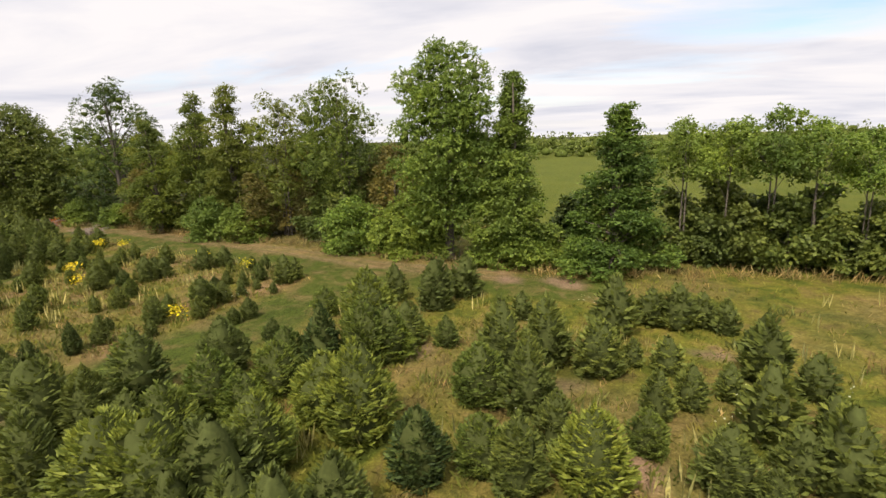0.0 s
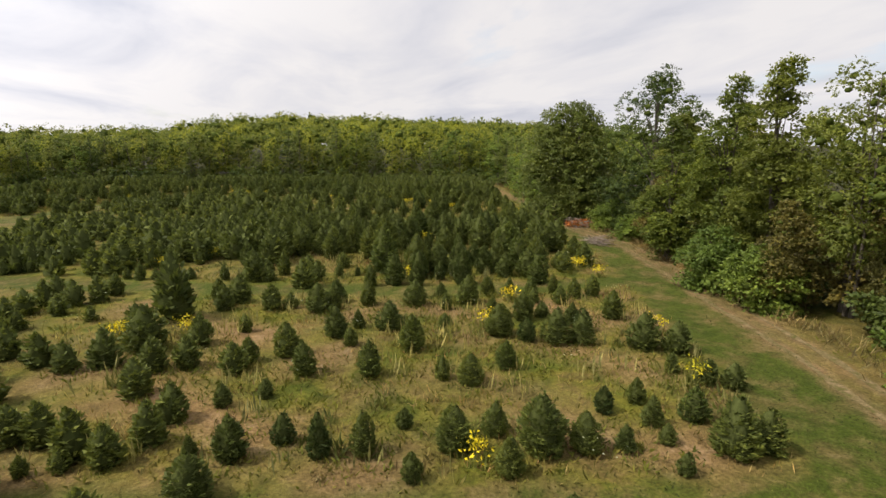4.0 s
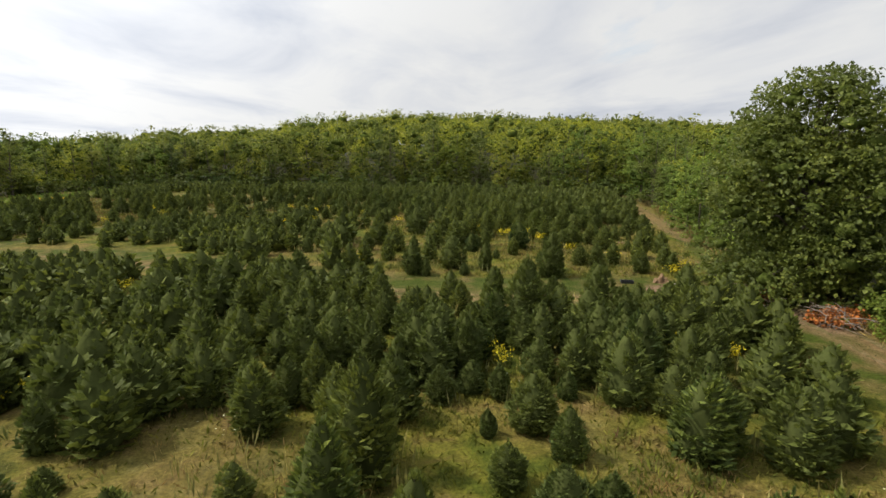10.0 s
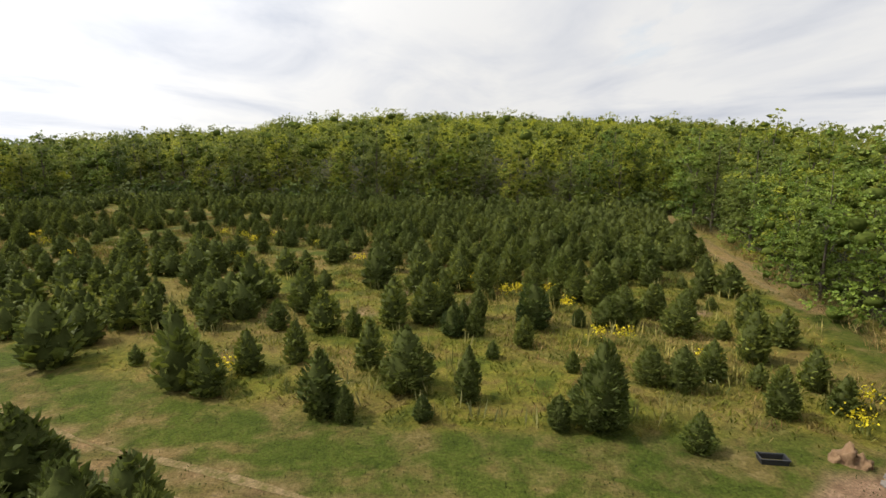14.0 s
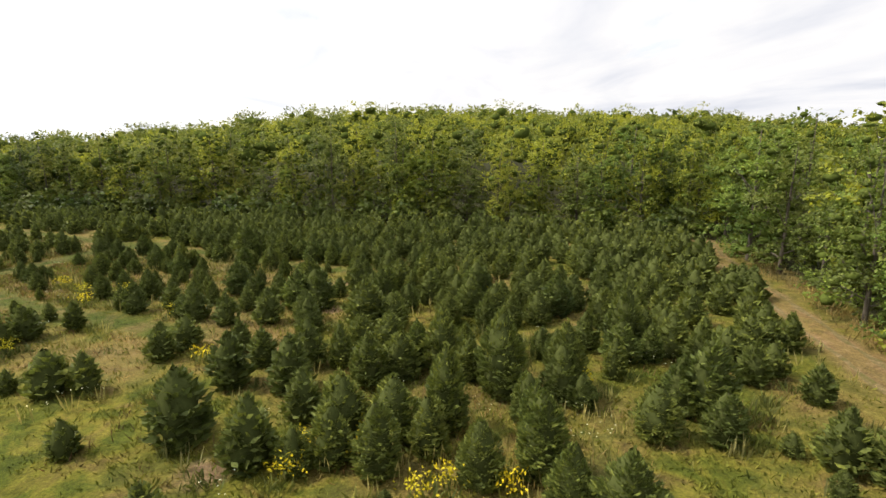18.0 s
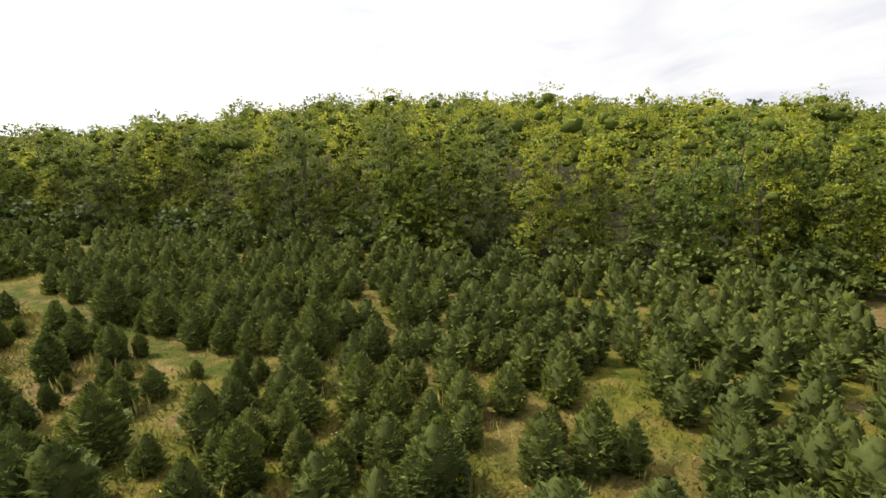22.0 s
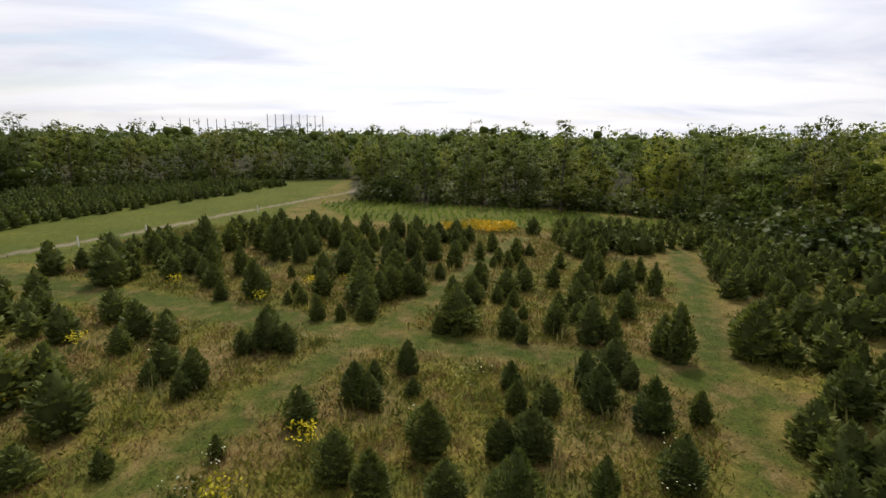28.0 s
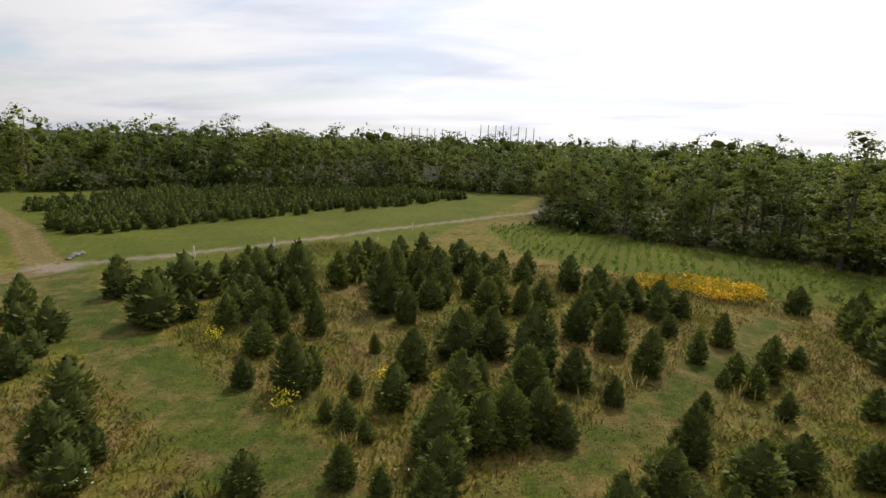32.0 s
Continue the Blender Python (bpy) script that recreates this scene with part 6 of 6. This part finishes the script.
# ---- undergrowth ----
def scatter(name, mat, label, x, y, blades, lo, hi, wide, lean, spread):
    n = len(x) * blades
    at = np.repeat(np.stack([x, y, 0 * x - 0.03], 1), blades, 0) + np.stack([rng.normal(0, spread, n), rng.normal(0, spread, n), np.zeros(n)], 1)
    ln = rng.uniform(lo, hi, n)
    q = leaf_quads(at, np.stack([rng.normal(0, lean, n), rng.normal(0, lean, n), np.ones(n)], 1), rng.normal(0, 1, (n, 3)), ln, ln * wide)
    return tagged(new(name, quad_mesh(name, q, mat)), label, "grass", kind="stuff")


def rough_spots(count, reach, keep):
    """Spots in the unmown field near the flight."""
    way = np.array(FLIGHT + [(-12, 115), (-26, 110)])
    long = np.hypot(*(way[1:] - way[:-1]).T)
    k = rng.choice(len(long), count, p=long / long.sum())
    u = rng.random(count)
    a, b = way[k], way[k + 1]
    p = a + (b - a) * u[:, None] + rng.normal(0, reach, (count, 2))
    x, y = p[:, 0], p[:, 1]
    ok = inside(x, y, FIELD_EDGE + [(-40, 90), (-24, 76), (-20, 30), (-14, -6), (10, -20), (34, -16)])
    for line, half in LANES + TRACKS + ROADS:
        ok &= along(x, y, line) > half + 0.25
    ok &= np.hypot((x - 41) / 1.35, y - 67.6) > 4.0
    ok &= keep(x, y)
    return x[ok], y[ok]


x, y = rough_spots(34000, 12, lambda x, y: wobble(x, y, 3, 1) + 1.2 * rng.random(len(x)) < 1.0)
scatter("tall_weeds", M_MEADOW, "knee-high yellow-green grass and weeds", x, y, 8, 0.10, 0.34, 0.24, 0.85, 0.26)
plot = np.stack([rng.uniform(-42, 8, 26000), rng.uniform(86, 132, 26000)], 1)
ok = inside(plot[:, 0], plot[:, 1], [(8, 98), (8, 126), (-10, 131), (-38, 139), (-41, 124), (-47, 106), (-52, 92), (-24, 82), (-14, 93)]) & (wobble(plot[:, 0], plot[:, 1], 2.2, 7) + rng.random(len(plot)) > 0.1)
for line, half in LANES + TRACKS + ROADS:
    ok &= along(plot[:, 0], plot[:, 1], line) > half + 0.15
plot = plot[ok]
scatter("tall_weeds", M_MEADOW, "knee-high brownish and yellow-green weeds", plot[::2, 0], plot[::2, 1], 7, 0.12, 0.36, 0.24, 0.8, 0.28)
scatter("dry_grass", M_RED, "reddish-brown seeding grass in drifts", plot[1::4, 0], plot[1::4, 1], 9, 0.15, 0.42, 0.09, 0.6, 0.3)
x, y = rough_spots(9000, 15, lambda x, y: (wobble(x, y, 6, 1) + 0.5 * wobble(x, y, 2.2, 2) + 0.5 * rng.random(len(x)) > 0.35) | (inside(x, y, [(4, 20), (30, 17), (34, 27), (36, 36), (20, 37), (2, 42)]) & (rng.random(len(x)) < 0.7)))
scatter("dry_grass", M_STRAW, "dry straw-coloured grass between the rows", x, y, 6, 0.15, 0.42, 0.10, 0.55, 0.22)
e = np.array(line_spots(FIELD_EDGE[:10], 0.22, 0.2, 0.5) + line_spots([(34.5, -26), (36, -12), (34, 4)], 0.22, -0.6, 0.6))
scatter("brush", M_STRAW, "dead brown brush along the foot of the trees", e[:, 0], e[:, 1], 9, 0.3, 1.0, 0.06, 0.6, 0.3)
x, y = rough_spots(1500, 13, lambda x, y: wobble(x, y, 4, 7) > 0.12)
scatter("leafy_weeds", M_WEED, "waist-high light green leafy weeds", x, y, 36, 0.2, 0.62, 0.15, 0.45, 0.24)
n = len(x)
pick = (rng.random(n) < 0.17) & (y > 12) & (y < 112)
gx2, gy2 = np.repeat(x[pick], 85), np.repeat(y[pick], 85)
m = len(gx2)
at = np.stack([gx2 + rng.normal(0, 0.26, m), gy2 + rng.normal(0, 0.26, m), rng.uniform(0.45, 0.95, m)], 1)
q = leaf_quads(at, rng.normal(0, 1, (m, 3)), rng.normal(0, 1, (m, 3)), rng.uniform(0.08, 0.2, m), rng.uniform(0.05, 0.1, m))
tagged(new("goldenrod", quad_mesh("goldenrod", q, M_YELLOW)), "yellow goldenrod clumps among the weeds", "flowers", kind="stuff")
m2 = 1900
gp = np.stack([rng.uniform(-42.0, -37.6, m2), rng.uniform(116.5, 125.0, m2), rng.uniform(0.25, 0.75, m2)], 1)
gp[:, 0] += 1.2 * wobble(gp[:, 1], gp[:, 0], 1.5, 3)
q = leaf_quads(gp, rng.normal(0, 1, (m2, 3)), rng.normal(0, 1, (m2, 3)), rng.uniform(0.15, 0.32, m2), rng.uniform(0.10, 0.2, m2))
tagged(new("flower_patch", quad_mesh("flower_patch", q, M_GOLD)), "orange-yellow patch of flowers beside the seedlings", "flowers", kind="stuff")

# white and pale flower heads over the weeds
def lane_spots(count, reach):
    way = np.array(FLIGHT + [(-12, 115), (-26, 110)])
    k = rng.integers(len(way) - 1, size=count)
    p = way[k] + (way[k + 1] - way[k]) * rng.random((count, 1)) + rng.normal(0, reach, (count, 2))
    on = np.zeros(count, bool)
    for line, half in LANES:
        on |= along(p[:, 0], p[:, 1], line) < half
    return p[on, 0], p[on, 1]


x, y = lane_spots(110000, 13)
scatter("mown_grass", M_LAWN, "short green and straw-coloured grass of the lanes", x, y, 3, 0.05, 0.13, 0.34, 1.2, 0.2)
x, y = rough_spots(900, 13, lambda x, y: wobble(x, y, 3, 5) > 0.25)
n = len(x) * 6
at = np.repeat(np.stack([x, y, 0 * x], 1), 6, 0) + np.stack([rng.normal(0, 0.35, n), rng.normal(0, 0.35, n), rng.uniform(0.45, 0.8, n)], 1)
q = leaf_quads(at, np.stack([rng.normal(0, 1, n), rng.normal(0, 1, n), rng.normal(0, 0.2, n)], 1), np.tile([0.0, 0.1, 1.0], (n, 1)), rng.uniform(0.045, 0.09, n), rng.uniform(0.045, 0.09, n))
tagged(new("white_wildflowers", quad_mesh("white_wildflowers", q, M_PETAL)), "small white wildflower heads among the weeds", "flowers", kind="stuff")
x, y = rough_spots(2600, 13, lambda x, y: wobble(x, y, 3.4, 8) > 0.0)
scatter("seed_heads", M_SEED, "upright pale seed heads of tall weeds", x, y, 5, 0.5, 1.0, 0.09, 0.16, 0.2)
x, y = rough_spots(2000, 14, lambda x, y: wobble(x, y, 3.0, 12) > 0.1)
scatter("red_grass", M_RED, "reddish-brown grass tufts", x, y, 12, 0.2, 0.5, 0.08, 0.5, 0.25)


# ---- the bare yard by the track ----
M_SOIL = solid("loose_soil", (0.13, 0.080, 0.042), (0.25, 0.160, 0.088), 5.0, 0.95, 0.9)
M_STONE = solid("field_stone", (0.12, 0.105, 0.09), (0.22, 0.20, 0.17), 7.0, 0.9, 0.6)
M_PLASTIC = solid("dark_plastic", (0.020, 0.022, 0.024), (0.035, 0.036, 0.040), 4.0, 0.45, 0.1)
M_WHITE = solid("white_paint", (0.66, 0.66, 0.63), (0.80, 0.80, 0.78), 9.0, 0.6, 0.1)
M_STEEL = solid("dull_steel", (0.05, 0.05, 0.055), (0.09, 0.09, 0.10), 3.0, 0.6, 0.0, 0.5)
M_TWIG = solid("dead_wood", (0.16, 0.12, 0.09), (0.30, 0.25, 0.20), 9.0, 0.9, 0.4)
M_RUST = foliage("dead_leaves", (0.17, 0.060, 0.026), (0.30, 0.105, 0.040), (0.42, 0.16, 0.060), (0.26, 0.12, 0.05), 0.2, 0.85, 0.3)


def lump(name, seed, rx, ry, rz, mat, rough):
    """An uneven rounded lump that sits on the ground."""
    bm = bmesh.new()
    bmesh.ops.create_icosphere(bm, subdivisions=3, radius=1)
    for v in bm.verts:
        k = 1 + rough * noise.noise(v.co * 1.6 + Vector((seed, 0, 0))) + rough * 0.5 * noise.noise(v.co * 4.0 + Vector((0, seed, 0)))
        v.co = Vector((v.co.x * rx * k, v.co.y * ry * k, max(-0.12, v.co.z) * rz * k))
    me = bpy.data.meshes.new(name)
    bm.to_mesh(me)
    bm.free()
    me.materials.append(mat)
    me.shade_smooth()
    return me


mound = tagged(new("dirt_mound"), "heap of loose orange-brown soil at the track", "dirt mound")
mound.matrix_basis = pose(40.3, 70.0, 0)
mound.scale = (0.52, 0.58, 0.72)
for k, (x, y, rx, ry, rz) in enumerate(((0, 0, 0.75, 0.65, 0.85), (0.6, -0.35, 0.6, 0.5, 0.5), (-0.45, 0.25, 0.5, 0.5, 0.45))):
    part("heap", lump("heap", 3 + k, rx * 0.85, ry * 0.85, rz * 0.85, M_SOIL, 0.75), mound).location = (x, y, 0)
for k, (x, y, r) in enumerate(((41.1, 69.1, 0.30), (41.5, 69.4, 0.22), (40.6, 68.8, 0.18), (42.6, 69.9, 0.16), (44.9, 70.9, 0.34), (45.3, 71.5, 0.42), (45.0, 72.1, 0.30), (45.6, 70.4, 0.26), (44.4, 70.2, 0.2), (-25.4, 75.6, 0.3), (-26.0, 75.2, 0.38), (-26.7, 75.0, 0.3), (-24.9, 76.0, 0.22))):
    rock = tagged(new("rock", lump("rock", 20 + k, r, r * 0.8, r * 0.7, M_STONE, 0.35)), "pale grey field stone lying on bare soil", "rock", "loose rocks")
    rock.matrix_basis = pose(x, y, 0.02, 0, 0, 47 * k)


def box(bm, x, y, z, sx, sy, sz):
    r = bmesh.ops.create_cube(bm, size=1)
    bmesh.ops.scale(bm, vec=(sx, sy, sz), verts=r["verts"])
    bmesh.ops.translate(bm, vec=(x, y, z), verts=r["verts"])
    return r["verts"]


def bm_mesh(name, bm, mat):
    me = bpy.data.meshes.new(name)
    bm.to_mesh(me)
    bm.free()
    me.materials.append(mat)
    return me


trough = tagged(new("trough"), "black plastic trough standing in the grass", "trough")
trough.matrix_basis = pose(37.9, 70.0, -0.13, 0, 0, -6)
trough.scale = (0.66, 0.66, 0.7)
for name, x, y, sx, sy in (("side_wall", 0, -0.27, 1.3, 0.05), ("side_wall", 0, 0.27, 1.3, 0.05), ("end_wall", -0.63, 0, 0.05, 0.49), ("end_wall", 0.63, 0, 0.05, 0.49)):
    b = bmesh.new()
    for v in box(b, x, y, 0.22, sx, sy, 0.44):
        v.co.x *= 1.0 if v.co.z > 0.2 else 0.92
    part(name, bm_mesh(name, b, M_PLASTIC), trough)
b = bmesh.new()
box(b, 0, 0, 0.05, 1.18, 0.5, 0.05)
part("floor_plate", bm_mesh("floor_plate", b, M_PLASTIC), trough)
b = bmesh.new()
for y in (-0.31, 0.31):
    box(b, 0, y, 0.44, 1.40, 0.06, 0.045)
for x in (-0.67, 0.67):
    box(b, x, 0, 0.44, 0.06, 0.56, 0.045)
part("rim", bm_mesh("rim", b, M_PLASTIC), trough)


def brush_pile(x, y, r, h, count, label, seed):
    g = np.random.default_rng(seed)
    pile = tagged(new("brush_pile"), label, "brush pile")
    pile.matrix_basis = pose(x, y, 0)
    limbs = []
    for _ in range(count):
        a, d = g.uniform(0, 6.283), g.uniform(0, r * 0.7)
        p = Vector((d * math.cos(a), d * math.sin(a), g.uniform(0.02, h)))
        b2 = g.uniform(0, 6.283)
        q = p + Vector((math.cos(b2), math.sin(b2), g.uniform(-0.3, 0.35))) * g.uniform(0.5, 1.1) * r
        q.z = max(0.03, q.z)
        w = g.uniform(0.012, 0.035)
        limbs.append([(tuple(p), w), (tuple(p.lerp(q, 0.5) + Vector((0, 0, 0.06))), w * 0.8), (tuple(q), w * 0.4)])
    part("brushwood", tubes("brushwood", limbs, 5, M_TWIG), pile)
    return pile


brush_pile(43.0, 50.9, 1.5, 0.6, 90, "grey heap of cut dead branches", 1)
brush_pile(43.2, 34.0, 1.3, 0.5, 70, "grey heap of cut dead branches", 2)
red = brush_pile(46.3, 61.0, 1.6, 0.9, 70, "rust-brown heap of dead branches and leaves", 3)
g3 = np.random.default_rng(9)
lob = np.array([(0, 0, 0.3, 0.8, 0.6), (0.9, 0.2, 0.4, 0.6, 0.7), (-0.8, 0.3, 0.3, 0.6, 0.5), (0.4, 0.9, 0.4, 0.5, 0.7)])
part("dead_leaves", quad_mesh("dead_leaves", leafy_quads(g3, lob, 1400, 0.16), M_RUST), red, "orange-brown dead leaves")
dead = brush_pile(44.2, 65.5, 1.8, 0.7, 60, "rust-brown heap of dead branches and leaves", 4)
part("dead_leaves", quad_mesh("dead_leaves", leafy_quads(g3, lob * np.array([1.4, 1.4, 1, 1.1, 1]), 1500, 0.16), M_RUST), dead, "orange-brown dead leaves")

# ---- markers, poles and mast far off ----
for x, y in ((-36.4, 86.0), (-52.5, 92.4), (-30.2, 83.0)):
    post = tagged(new("marker_post"), "white marker post beside the gravel road", "post", "road marker posts")
    post.matrix_basis = pose(x, y, 0)
    b = bmesh.new()
    bmesh.ops.create_cone(b, cap_ends=True, segments=10, radius1=0.06, radius2=0.055, depth=0.9)
    bmesh.ops.translate(b, vec=(0, 0, 0.43), verts=b.verts)
    part("shaft", bm_mesh("shaft", b, M_WHITE), post)
    b = bmesh.new()
    bmesh.ops.create_cone(b, cap_ends=True, segments=10, radius1=0.07, radius2=0.03, depth=0.08)
    bmesh.ops.translate(b, vec=(0, 0, 0.92), verts=b.verts)
    part("cap", bm_mesh("cap", b, M_WHITE), post)

for n0, n1, count, top in (((-615, -170), (-642, -98), 9, 29.5), ((-648, -80), (-663, -16), 8, 36.5)):
    for k in range(count):
        u = k / (count - 1)
        x, y = n0[0] + (n1[0] - n0[0]) * u, n0[1] + (n1[1] - n0[1]) * u
        pole = tagged(new("net_pole"), "tall dark steel pole carrying a safety net", "pole", "poles of the far net")
        pole.matrix_basis = pose(x, y, 0)
        part("mast", tubes("mast", [[((0, 0, -0.5), 0.55), ((0, 0, top * 0.6), 0.48), ((0, 0, top - 2.0 * (k > 5)), 0.4)]], 8, M_STEEL), pole)
        if k < count - 1:
            dx, dy = (n1[0] - n0[0]) / (count - 1), (n1[1] - n0[1]) / (count - 1)
            part("cable", tubes("cable", [[((0, 0, top - 2.2), 0.05), ((dx * 0.5, dy * 0.5, top - 2.9), 0.05), ((dx, dy, top - 2.2), 0.05)]], 5, M_STEEL), pole)

mast = tagged(new("lattice_mast"), "slender steel lattice mast above the far woods", "mast")
mast.matrix_basis = pose(-872, 186, 0)
legs = [(1.6 * math.cos(a), 1.6 * math.sin(a)) for a in (0.3, 2.39, 4.49)]
for lx, ly in legs:
    part("leg", tubes("leg", [[((lx, ly, -0.5), 0.22), ((lx * 0.45, ly * 0.45, 36.0), 0.16)]], 6, M_STEEL), mast)
bars = []
for k in range(11):
    z0, z1 = 3.2 * k, 3.2 * (k + 1)
    for i in range(3):
        (ax, ay), (bx, by) = legs[i], legs[(i + 1) % 3]
        w0, w1 = 1 - 0.55 * z0 / 36, 1 - 0.55 * z1 / 36
        bars.append([((ax * w0, ay * w0, z0), 0.09), ((bx * w1, by * w1, z1), 0.09)])
part("bracing", tubes("bracing", bars, 4, M_STEEL), mast)
part("antenna", tubes("antenna", [[((0, 0, 35.0), 0.14), ((0, 0, 43.0), 0.08)]], 6, M_STEEL), mast)
